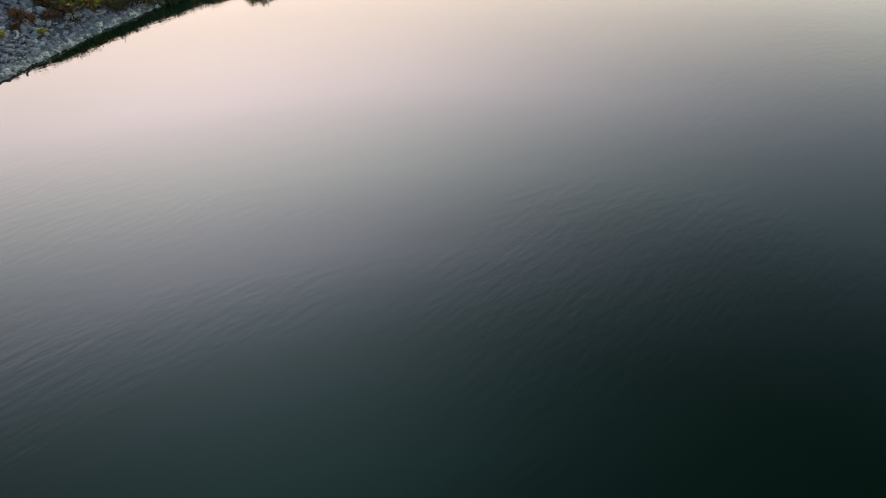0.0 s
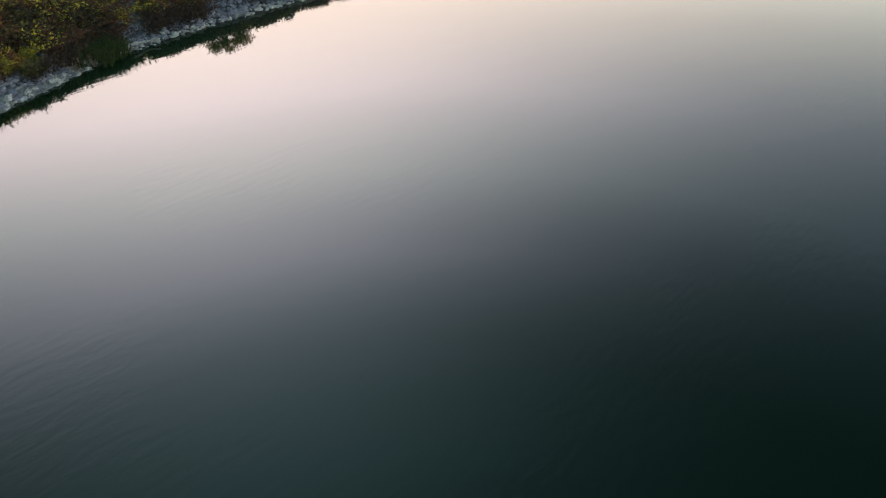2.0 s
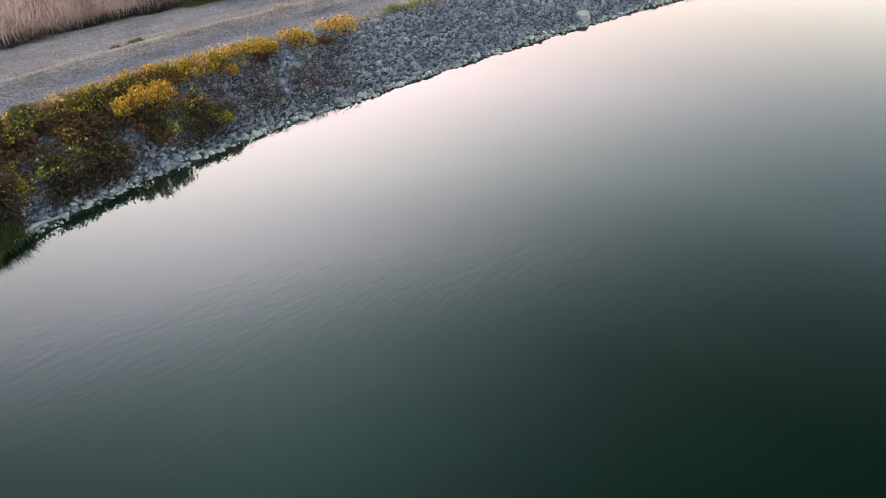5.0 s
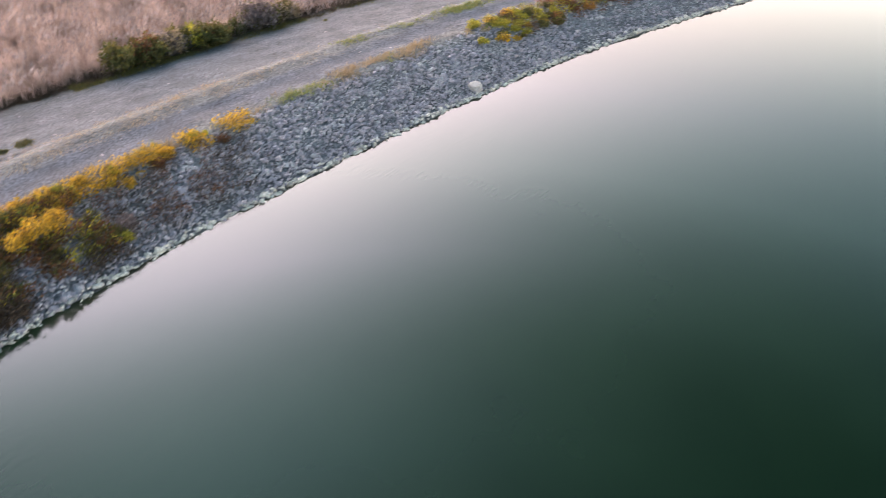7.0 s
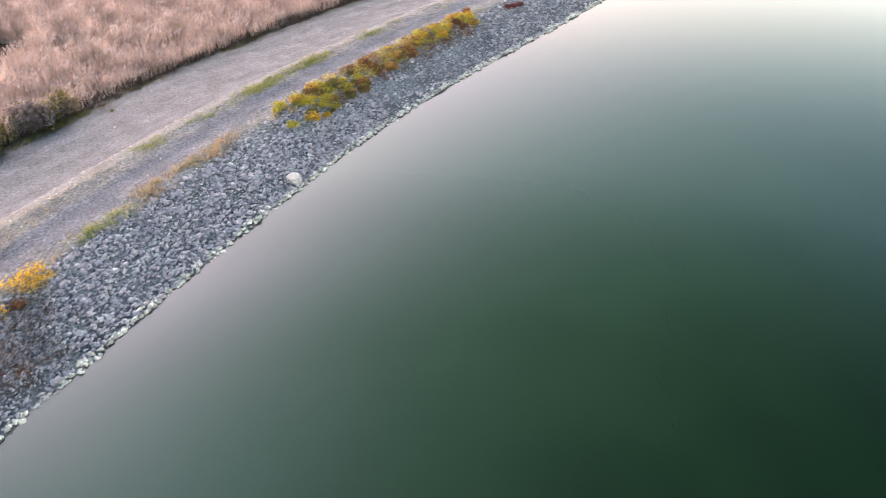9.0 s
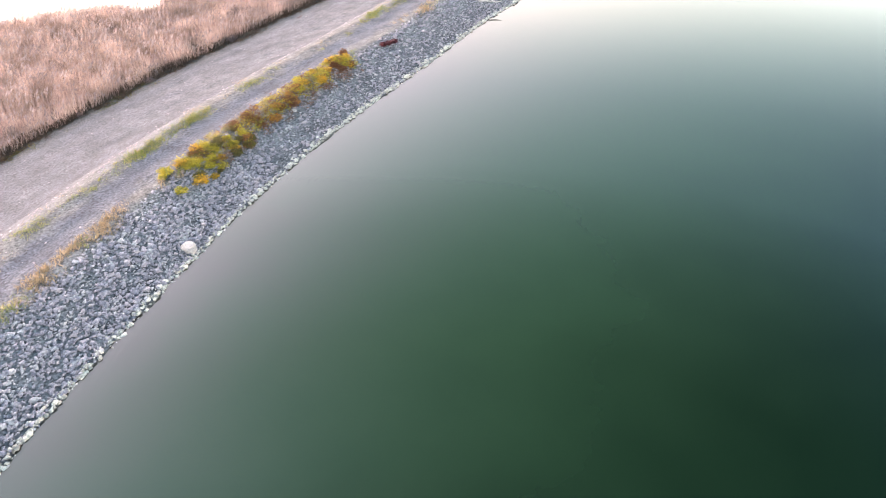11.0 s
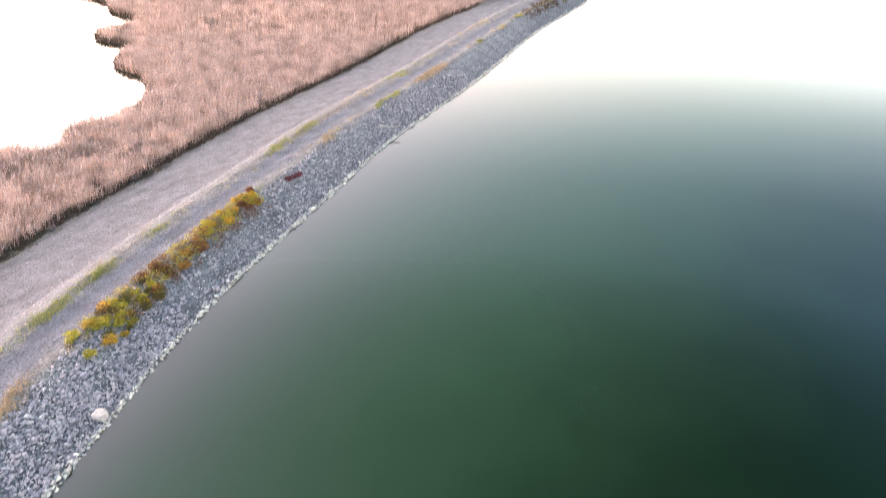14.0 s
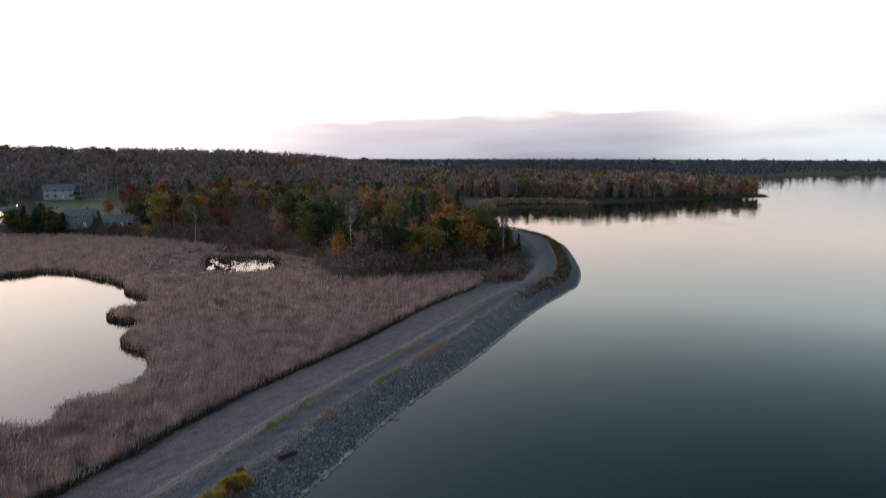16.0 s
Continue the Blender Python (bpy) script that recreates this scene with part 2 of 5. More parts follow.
def dam_surface(name, zones, bump=0.6):
    """The dam's top: the colours of its strips from the water inland, blended over wavering borders, with ruts and streaks along the way, by the mesh's own "track"."""
    m = surface(name, [(0.74, 0.74, 0.75), (1.0, 1.0, 1.0), (1.22, 1.21, 1.19)], 1.6, 0.93, bump, 0.14, spread=0.36)
    n, l = m.node_tree.nodes, m.node_tree.links
    at = n.new("ShaderNodeAttribute")
    at.attribute_name = "track"
    split = n.new("ShaderNodeSeparateXYZ")
    l.new(at.outputs["Vector"], split.inputs["Vector"])
    fields = []
    for scale, detail in (((0.13, 0.75, 1), 8), ((0.55, 1.0, 1), 8), ((0.22, 2.4, 1), 7)):
        mp = n.new("ShaderNodeMapping")
        mp.inputs["Scale"].default_value = scale
        l.new(at.outputs["Vector"], mp.inputs["Vector"])
        nz = n.new("ShaderNodeTexNoise")
        nz.inputs["Scale"].default_value, nz.inputs["Detail"].default_value, nz.inputs["Roughness"].default_value = 1.0, detail, 0.62
        l.new(mp.outputs["Vector"], nz.inputs["Vector"])
        fields.append(nz.outputs["Fac"])
    # where across the dam: pushed to and fro by both noises
    here = split.outputs["Y"]
    for field, amount in ((fields[0], 2.2), (fields[1], 2.6)):
        push = n.new("ShaderNodeMath")
        push.operation = "MULTIPLY_ADD"
        l.new(field, push.inputs[0])
        push.inputs[1].default_value = amount
        l.new(here, push.inputs[2])
        here = push.outputs[0]
    scaled = n.new("ShaderNodeMapRange")
    scaled.inputs["From Min"].default_value, scaled.inputs["From Max"].default_value = 2.4, 28.4
    l.new(here, scaled.inputs["Value"])
    strips = n.new("ShaderNodeValToRGB")
    e = strips.color_ramp.elements
    for k, (d, c) in enumerate(zones):
        if k < 2:
            e[k].position, e[k].color = d / 26, (*c, 1)
        else:
            e.new(d / 26).color = (*c, 1)
    l.new(scaled.outputs["Result"], strips.inputs["Fac"])
    ruts = n.new("ShaderNodeMapRange")
    ruts.inputs["From Min"].default_value, ruts.inputs["From Max"].default_value = 0.3, 0.7
    ruts.inputs["To Min"].default_value, ruts.inputs["To Max"].default_value = 0.8, 1.2
    l.new(fields[2], ruts.inputs["Value"])
    base = n["Principled BSDF"].inputs["Base Color"]
    grain = base.links[0].from_socket
    for extra in (strips.outputs["Color"], ruts.outputs["Result"]):
        mul = n.new("ShaderNodeMixRGB")
        mul.blend_type = "MULTIPLY"
        mul.inputs["Fac"].default_value = 1.0
        l.new(grain, mul.inputs["Color1"])
        l.new(extra, mul.inputs["Color2"])
        grain = mul.outputs["Color"]
    l.new(grain, base)
    return m


def water_surface(name, deep, shallow, ripple=0.004, far_ripple=1.0):
    """Murky water: a body colour under a mirror, whose gloss follows the viewing angle. The mesh's "shoal" tells where the silt shows."""
    m = bpy.data.materials.new(name)
    m.use_nodes = True
    n, l = m.node_tree.nodes, m.node_tree.links
    n.remove(n["Principled BSDF"])
    co = n.new("ShaderNodeTexCoord")
    heights = []
    turned = n.new("ShaderNodeMapping")
    turned.inputs["Rotation"].default_value = (0, 0, radians(-49))
    l.new(co.outputs["Object"], turned.inputs["Vector"])
    for scale, stretch_y in ((0.22, 3.0), (1.6, 3.2)):
        mp = n.new("ShaderNodeMapping")
        mp.inputs["Scale"].default_value = (scale, scale * stretch_y, scale)
        nz = n.new("ShaderNodeTexNoise")
        nz.inputs["Scale"].default_value, nz.inputs["Detail"].default_value = 1.0, 3
        l.new(turned.outputs["Vector"], mp.inputs["Vector"])
        l.new(mp.outputs["Vector"], nz.inputs["Vector"])
        heights.append(nz)
    add = n.new("ShaderNodeMath")
    add.operation = "MULTIPLY_ADD"
    l.new(heights[0].outputs["Fac"], add.inputs[0])
    add.inputs[1].default_value = 1.1
    l.new(heights[1].outputs["Fac"], add.inputs[2])
    gusts = n.new("ShaderNodeTexNoise")
    gusts.inputs["Scale"].default_value, gusts.inputs["Detail"].default_value = 0.07, 3
    l.new(turned.outputs["Vector"], gusts.inputs["Vector"])
    gust = n.new("ShaderNodeMapRange")
    gust.inputs["From Min"].default_value, gust.inputs["From Max"].default_value = 0.38, 0.62
    gust.inputs["To Min"].default_value, gust.inputs["To Max"].default_value = 0.3, 1.0
    l.new(gusts.outputs["Fac"], gust.inputs["Value"])
    bp = n.new("ShaderNodeBump")
    # the wind has more reach far out
    out = n.new("ShaderNodeVectorMath")
    out.operation = "DOT_PRODUCT"
    out.inputs[1].default_value = (0.75, 0.66, 0)
    l.new(co.outputs["Object"], out.inputs[0])
    reach = n.new("ShaderNodeMapRange")
    reach.inputs["From Min"].default_value, reach.inputs["From Max"].default_value = 130.0, 330.0
    reach.inputs["To Min"].default_value, reach.inputs["To Max"].default_value = ripple, ripple * far_ripple
    l.new(out.outputs["Value"], reach.inputs["Value"])
    l.new(reach.outputs["Result"], bp.inputs["Distance"])
    l.new(gust.outputs["Result"], bp.inputs["Strength"])
    total = add.outputs["Value"]
    l.new(total, bp.inputs["Height"])
    shoal = n.new("ShaderNodeAttribute")
    shoal.attribute_name = "shoal"
    silt = n.new("ShaderNodeTexNoise")
    silt.inputs["Scale"].default_value, silt.inputs["Detail"].default_value = 0.22, 4
    l.new(co.outputs["Object"], silt.inputs["Vector"])
    blot = n.new("ShaderNodeMapRange")
    blot.inputs["From Min"].default_value, blot.inputs["From Max"].default_value = 0.3, 0.7
    blot.inputs["To Min"].default_value, blot.inputs["To Max"].default_value = 0.75, 1.2
    l.new(silt.outputs["Fac"], blot.inputs["Value"])
    amount = n.new("ShaderNodeMath")
    amount.operation = "MULTIPLY"
    l.new(shoal.outputs["Fac"], amount.inputs[0])
    l.new(blot.outputs["Result"], amount.inputs[1])
    # algae: a wide bloom that thickens along the dam
    axis = n.new("ShaderNodeVectorMath")
    axis.operation = "DOT_PRODUCT"
    axis.inputs[1].default_value = (-0.16, 0.98, 0)
    l.new(co.outputs["Object"], axis.inputs[0])
    drift = n.new("ShaderNodeMath")
    drift.operation = "MULTIPLY_ADD"
    l.new(silt.outputs["Fac"], drift.inputs[0])
    drift.inputs[1].default_value = 8.0
    l.new(axis.outputs["Value"], drift.inputs[2])
    bloom = n.new("ShaderNodeMapRange")
    bloom.interpolation_type = "SMOOTHSTEP"
    bloom.inputs["From Min"].default_value, bloom.inputs["From Max"].default_value = 7.5, 37.0
    l.new(drift.outputs["Value"], bloom.inputs["Value"])
    open_water = n.new("ShaderNodeMixRGB")
    open_water.inputs["Color1"].default_value = (deep[0] * 0.06, deep[1] * 0.17, deep[2] * 0.06, 1)
    open_water.inputs["Color2"].default_value = (*deep, 1)
    l.new(bloom.outputs["Result"], open_water.inputs["Fac"])
    body = n.new("ShaderNodeMixRGB")
    body.inputs["Color2"].default_value = (*shallow, 1)
    l.new(open_water.outputs["Color"], body.inputs["Color1"])
    l.new(amount.outputs["Value"], body.inputs["Fac"])
    murk = n.new("ShaderNodeBsdfDiffuse")
    l.new(body.outputs["Color"], murk.inputs["Color"])
    gloss = n.new("ShaderNodeBsdfGlossy")
    gloss.inputs["Roughness"].default_value = 0.015
    l.new(bp.outputs["Normal"], gloss.inputs["Normal"])
    fres = n.new("ShaderNodeFresnel")
    fres.inputs["IOR"].default_value = 1.333
    l.new(bp.outputs["Normal"], fres.inputs["Normal"])
    mix = n.new("ShaderNodeMixShader")
    l.new(fres.outputs["Fac"], mix.inputs["Fac"])
    l.new(murk.outputs["BSDF"], mix.inputs[1])
    l.new(gloss.outputs["BSDF"], mix.inputs[2])
    l.new(mix.outputs["Shader"], n["Material Output"].inputs["Surface"])
    return m


LAKE = water_surface("lake_water", (0.0090, 0.0255, 0.0110), (0.020, 0.017, 0.014), 0.0035, 4.0)
POND = water_surface("pond_water", (0.02, 0.02, 0.014), (0.02, 0.02, 0.014), 0.001)
SOIL = surface("marsh_soil", [(0.084, 0.052, 0.038), (0.133, 0.084, 0.059), (0.098, 0.077, 0.042)], 6.0, 0.95, 0.5, 0.4)
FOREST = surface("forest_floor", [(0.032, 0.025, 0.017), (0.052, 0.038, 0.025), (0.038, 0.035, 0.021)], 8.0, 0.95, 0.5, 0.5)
GRAVEL = dam_surface("dam_gravel", [(0, (0.085, 0.085, 0.093)), (2, (0.100, 0.101, 0.110)), (4.2, (0.120, 0.120, 0.126)), (5.1, (0.108, 0.102, 0.097)), (5.8, (0.092, 0.090, 0.092)), (6.5, (0.056, 0.060, 0.076)),
                                  (7.9, (0.058, 0.062, 0.077)), (8.6, (0.082, 0.081, 0.082)), (9.7, (0.074, 0.076, 0.076)), (10.6, (0.077, 0.081, 0.088)), (11.4, (0.060, 0.063, 0.074)), (12.6, (0.052, 0.056, 0.068)),
                                  (14.2, (0.055, 0.059, 0.071)), (15.6, (0.067, 0.071, 0.081)), (17, (0.058, 0.061, 0.072)), (18.6, (0.064, 0.066, 0.077)), (20.4, (0.055, 0.057, 0.066)), (22, (0.049, 0.046, 0.045)),
                                  (23.2, (0.048, 0.038, 0.030))])
WET = surface("wet_bank", [(0.035, 0.035, 0.035), (0.07, 0.065, 0.06)], 1.0, 0.6, 0.6, 0.10, spread=0.2)
SILT = surface("silt", [(0.150, 0.146, 0.143), (0.203, 0.195, 0.184), (0.120, 0.128, 0.112)], 0.8, 0.9, 0.4, 0.08, spread=0.2)
STONES = [(0.127, 0.120, 0.143), (0.191, 0.176, 0.204), (0.248, 0.225, 0.247), (0.158, 0.146, 0.172), (0.221, 0.199, 0.221), (0.283, 0.249, 0.257), (0.173, 0.159, 0.183)]
STONE = surface("riprap_stone", STONES, 0.5, 0.85, 0.5, 0.06, "island", spread=0.2)
DUSTY_STONE = surface("dusty_stone", [(0.230, 0.223, 0.233), (0.307, 0.292, 0.298), (0.182, 0.179, 0.196), (0.366, 0.340, 0.334)], 0.5, 0.9, 0.5, 0.06, "island", spread=0.2)
SINGLE_STONE = surface("riprap_stone_single", STONES, 0.5, 0.85, 0.5, 0.06, "object", spread=0.2)
PALE_STONE = surface("bleached_stone", [(0.297, 0.270, 0.232), (0.476, 0.439, 0.376), (0.381, 0.354, 0.319), (0.191, 0.175, 0.155)], 0.5, 0.85, 0.5, 0.06, "island", spread=0.2)
REED = surface("dry_reed", [(0.269, 0.181, 0.150), (0.357, 0.253, 0.213), (0.417, 0.306, 0.264), (0.312, 0.218, 0.183)], 3.0, 0.9, 0, 2.4, "island", spread=0.3)
PLUME = surface("reed_plume", [(0.255, 0.202, 0.194), (0.318, 0.259, 0.252)], 3.0, 0.9, 0, 2.2, "island", spread=0.2)
# dark stem colour that paints in the shaded foot of the reeds
REED_SHADE = surface("reed_shade", [(0.054, 0.036, 0.025), (0.099, 0.065, 0.045)], 3.0, 0.9, 0, None, "island")
BARK = surface("brown_bark", [(0.042, 0.034, 0.028), (0.077, 0.063, 0.052)], 0.6, 0.95, 0.6, 0.08)
BIRCH = surface("pale_bark", [(0.294, 0.280, 0.266), (0.420, 0.406, 0.385), (0.154, 0.140, 0.133)], 0.5, 0.9, 0.3, 0.1)
TWIG = surface("grey_twigs", [(0.088, 0.070, 0.070), (0.149, 0.122, 0.119)], 1.0, 0.95, 0)
WOODGREY = surface("weathered_wood", [(0.224, 0.208, 0.192), (0.320, 0.300, 0.276)], 0.3, 0.9, 0.4, 0.03)


def leafy(m, share=0.4):
    """Thin leaves and stalks, which let part of the light through."""
    n, l = m.node_tree.nodes, m.node_tree.links
    through_leaf, both = n.new("ShaderNodeBsdfTranslucent"), n.new("ShaderNodeMixShader")
    l.new(n["Principled BSDF"].inputs["Base Color"].links[0].from_socket, through_leaf.inputs["Color"])
    both.inputs["Fac"].default_value = share
    l.new(n["Principled BSDF"].outputs["BSDF"], both.inputs[1])
    l.new(through_leaf.outputs["BSDF"], both.inputs[2])
    l.new(both.outputs["Shader"], n["Material Output"].inputs["Surface"])
    return m


leafy(REED)
leafy(PLUME)
LEAVES = {
    "yellow": [(0.333, 0.249, 0.029), (0.466, 0.367, 0.036), (0.221, 0.209, 0.036), (0.133, 0.157, 0.029)],
    "amber": [(0.213, 0.149, 0.028), (0.298, 0.220, 0.034), (0.141, 0.125, 0.034), (0.085, 0.094, 0.028)],
    "gold": [(0.506, 0.271, 0.018), (0.632, 0.371, 0.028), (0.329, 0.197, 0.028), (0.101, 0.074, 0.018), (0.455, 0.271, 0.028)],
    "orange": [(0.331, 0.142, 0.032), (0.427, 0.201, 0.043), (0.213, 0.106, 0.032), (0.165, 0.106, 0.038)],
    "rust": [(0.120, 0.049, 0.023), (0.186, 0.073, 0.030), (0.077, 0.037, 0.022), (0.131, 0.075, 0.029)],
    "russet": [(0.262, 0.132, 0.092), (0.332, 0.181, 0.121), (0.181, 0.101, 0.072)],
    "red": [(0.160, 0.020, 0.024), (0.224, 0.032, 0.032), (0.096, 0.016, 0.020)],
    "wine": [(0.080, 0.018, 0.024), (0.120, 0.028, 0.032), (0.056, 0.016, 0.020)],
    "olive": [(0.055, 0.060, 0.018), (0.101, 0.093, 0.026), (0.150, 0.112, 0.028), (0.040, 0.052, 0.018)],
    "green": [(0.025, 0.040, 0.015), (0.043, 0.062, 0.019), (0.075, 0.085, 0.020)],
    "pine": [(0.012, 0.025, 0.016), (0.022, 0.037, 0.022), (0.031, 0.047, 0.023)],
    "umber": [(0.036, 0.022, 0.017), (0.061, 0.038, 0.026), (0.086, 0.054, 0.034), (0.043, 0.034, 0.020)],
    "mauve": [(0.125, 0.094, 0.094), (0.188, 0.144, 0.140), (0.098, 0.074, 0.070)],
    "tan": [(0.245, 0.173, 0.108), (0.317, 0.238, 0.151), (0.187, 0.137, 0.072)],
    "grass": [(0.101, 0.137, 0.034), (0.152, 0.177, 0.046), (0.213, 0.208, 0.075), (0.315, 0.259, 0.127)],
}
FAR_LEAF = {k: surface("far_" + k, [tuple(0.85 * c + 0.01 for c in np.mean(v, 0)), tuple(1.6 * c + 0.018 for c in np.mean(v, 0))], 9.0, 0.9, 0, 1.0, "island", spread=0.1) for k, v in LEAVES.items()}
# haze over the farthest woods, painted into a bluish grey leaf colour
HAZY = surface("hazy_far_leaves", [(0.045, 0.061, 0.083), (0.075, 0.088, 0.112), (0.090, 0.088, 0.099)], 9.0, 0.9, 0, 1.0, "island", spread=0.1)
LEAF = {k: leafy(surface(k + "_leaves", v, 1.0, 0.75, 0, None, "island")) for k, v in LEAVES.items()}


# ---- plan ----
# waterline along the dam, from behind the camera's start to the far bend
SHORE = smooth_line([(-62, -78), (-42, -38), (-28, -10), (-20.6, 5.0), (-18.4, 11.8), (-16.9, 16.4), (-14.4, 20.9), (-9.4, 26.7),
                     (-4.6, 31.3), (-0.2, 35.3), (6.8, 41.2), (13.0, 46.0), (22.6, 52.2), (33.5, 58.3), (48.6, 66.7), (71.0, 76.6),
                     (100.5, 91.2), (121.0, 99.4), (131.0, 104.0), (148.0, 116.5), (176.0, 142.5), (190.0, 158.3), (200.0, 178.0), (206.0, 197.0)])
TAN = np.gradient(SHORE, axis=0)
TAN /= np.linalg.norm(TAN, axis=1)[:, None]
k = np.ones(21) / 21
TAN = np.stack([np.convolve(np.pad(TAN[:, i], 10, "edge"), k, "valid") for i in (0, 1)], 1)
TAN /= np.linalg.norm(TAN, axis=1)[:, None]
INLAND = np.stack([-TAN[:, 1], TAN[:, 0]], 1)
DAM_LENGTH = (len(SHORE) - 1) * 0.5


def dam(s, d):
    """The place in the plan s metres along the waterline and d metres inland of it."""
    i = np.clip(np.asarray(s, float) * 2, 0, len(SHORE) - 1.001)
    j = i.astype(int)
    u = (i - j)[..., None]
    p = SHORE[j] * (1 - u) + SHORE[np.minimum(j + 1, len(SHORE) - 1)] * u
    q = INLAND[j] * (1 - u) + INLAND[np.minimum(j + 1, len(SHORE) - 1)] * u
    return p + q * np.asarray(d, float)[..., None]


def along(x, y):
    """How far along the waterline the nearest point to a place is."""
    return 0.5 * int(np.argmin(np.hypot(SHORE[:, 0] - x, SHORE[:, 1] - y)))


PROFILE_D = [-9, -4, 0, 2, 4.3, 5.2, 7.2, 9.4, 10.6, 13.0, 14.5, 20.0, 23.0, 26.0, 30.0]
PROFILE_Z = [-3.2, -1.5, 0, 0.75, 1.55, 1.78, 1.68, 1.78, 1.45, 0.1, -0.25, -0.85, -1.2, -1.75, -2.5]


def dam_height(s, d):
    z = np.interp(d, PROFILE_D, PROFILE_Z)
    rough = np.where((d > 5) & (d < 22), 0.035, 0.06)
    ruts = np.where((d > 14) & (d < 22), 0.015 * np.cos((d - 16.2) * 3.3), 0) + np.where((d > 5.4) & (d < 9), -0.015 * np.cos((d - 7.2) * 3.6), 0)
    return z + rough * waves(np.asarray(s), np.asarray(d) * 1.7, 1.6, 3) + ruts


FAR_SHORE = [(206, 197), (216, 215), (234, 238), (270, 268), (300, 294), (320, 300), (338, 284), (346, 264), (372, 262), (402, 256), (440, 246), (467, 239), (512, 225),
             (540, 240), (600, 300), (700, 360), (800, 400), (975, 421), (1108, 412), (1255, 369), (1700, 260), (2600, -200)]
LAKE_POLY = np.vstack([dam(np.arange(0, DAM_LENGTH, 4.0), np.full(len(np.arange(0, DAM_LENGTH, 4.0)), 0.0)), np.array(FAR_SHORE),
                       [(2600, -2600), (-900, -2600), (-500, -700), (-130, -180)]])
MARSH_POLY = np.vstack([dam(np.arange(0, along(118, 98), 4.0), np.full(len(np.arange(0, along(118, 98), 4.0)), 23.0)),
                        [(129, 131), (131, 136), (120, 141), (109, 145), (97, 154), (101, 168), (112, 186), (110, 214), (102, 230), (90, 272), (72, 300), (50, 320),
                         (0, 350), (-150, 340), (-260, 150)]])
POND_POLY = smooth_line([(-60, 101), (-20, 97), (5, 98), (13.5, 96.5), (18.2, 93.4), (21.5, 99.5), (26.5, 99.6), (31.5, 103.2), (35.6, 109.6), (37.5, 118), (36.4, 126), (40, 133), (44, 138),
                         (40.3, 146), (43, 153), (49.3, 154.5), (52.5, 160), (51.4, 172), (54, 183), (51, 201), (45, 216), (34, 216), (0, 222), (-50, 200), (-85, 150)], 1.5)
SMALL_POND = smooth_line([(78, 190), (84, 205), (89.6, 214), (96, 209), (103.5, 201.6), (99, 187), (93, 181), (86, 180), (80, 184)], 1.5)

POOL = smooth_line([(-16.5, 68), (-16.8, 73), (-15, 77.5), (-12, 80.5), (-10, 79), (-11.5, 74), (-12.5, 69), (-14.5, 66.5), (-16.5, 68)], 1.0)


def land_height(x, y):
    x, y = np.asarray(x, float), np.asarray(y, float)
    in_lake, in_marsh = inside(LAKE_POLY, x, y), inside(MARSH_POLY, x, y)
    d_lake, d_marsh = away(LAKE_POLY, x, y), away(MARSH_POLY, x, y)
    d_dam = away(SHORE[::8], x, y, False)
    hill = 21 * np.exp(-((x - 150) / 330) ** 2 - ((y - 760) / 260) ** 2) + 13 * np.exp(-((x + 150) / 260) ** 2 - ((y - 640) / 240) ** 2)
    hill = hill + 6 * np.exp(-((x - 330) / 120) ** 2 - ((y - 620) / 150) ** 2) + 4 * np.exp(-((x - 1000) / 700) ** 2 - ((y - 1100) / 500) ** 2)
    wood = 0.4 + np.minimum(1.0, d_lake * 0.06) + hill * np.clip((d_marsh - 10) / 90, 0, 1) + 0.35 * waves(x, y, 40, 5)
    marsh = -1.72 + 0.06 * waves(x, y, 9, 2)
    rise = np.clip(d_marsh / 7, 0, 1)
    z = np.where(in_marsh, marsh, marsh + (wood - marsh) * rise)
    pond = (inside(POND_POLY, x, y) | inside(SMALL_POND, x, y) | inside(POOL, x, y))
    z = np.where(pond, -2.5, z)
    z = np.where((d_dam < 24) & ~in_lake & (d_lake < 24) & (along_limit(x, y)), np.minimum(z, -2.7), z)
    return np.where(in_lake, np.maximum(-5, -0.4 - 0.3 * d_lake), np.where(d_lake < 3, np.minimum(z, 0.15 * d_lake), z))


def along_limit(x, y):
    return (x < 196) & (y < 185)


# ---- ground, water, dam ----
def build_ground():
    n = 280
    u = np.linspace(-1, 1, n)
    g = np.sinh(u * 4.0) / np.sinh(4.0) * 4200
    gx, gy = np.meshgrid(g + 90, g + 140, indexing="ij")
    z = land_height(gx, gy)
    v = np.stack([gx, gy, z], -1).reshape(-1, 3)
    i, j = np.meshgrid(np.arange(n - 1), np.arange(n - 1), indexing="ij")
    a = (i * n + j).ravel()
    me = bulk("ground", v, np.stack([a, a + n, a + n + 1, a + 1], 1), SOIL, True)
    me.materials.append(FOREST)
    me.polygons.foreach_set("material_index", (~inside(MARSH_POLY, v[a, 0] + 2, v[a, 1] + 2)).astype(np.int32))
    ob = new("ground", me)
    tagged(ob, "brown marshy soil and wooded ground reaching the horizon", "ground", kind="structure")


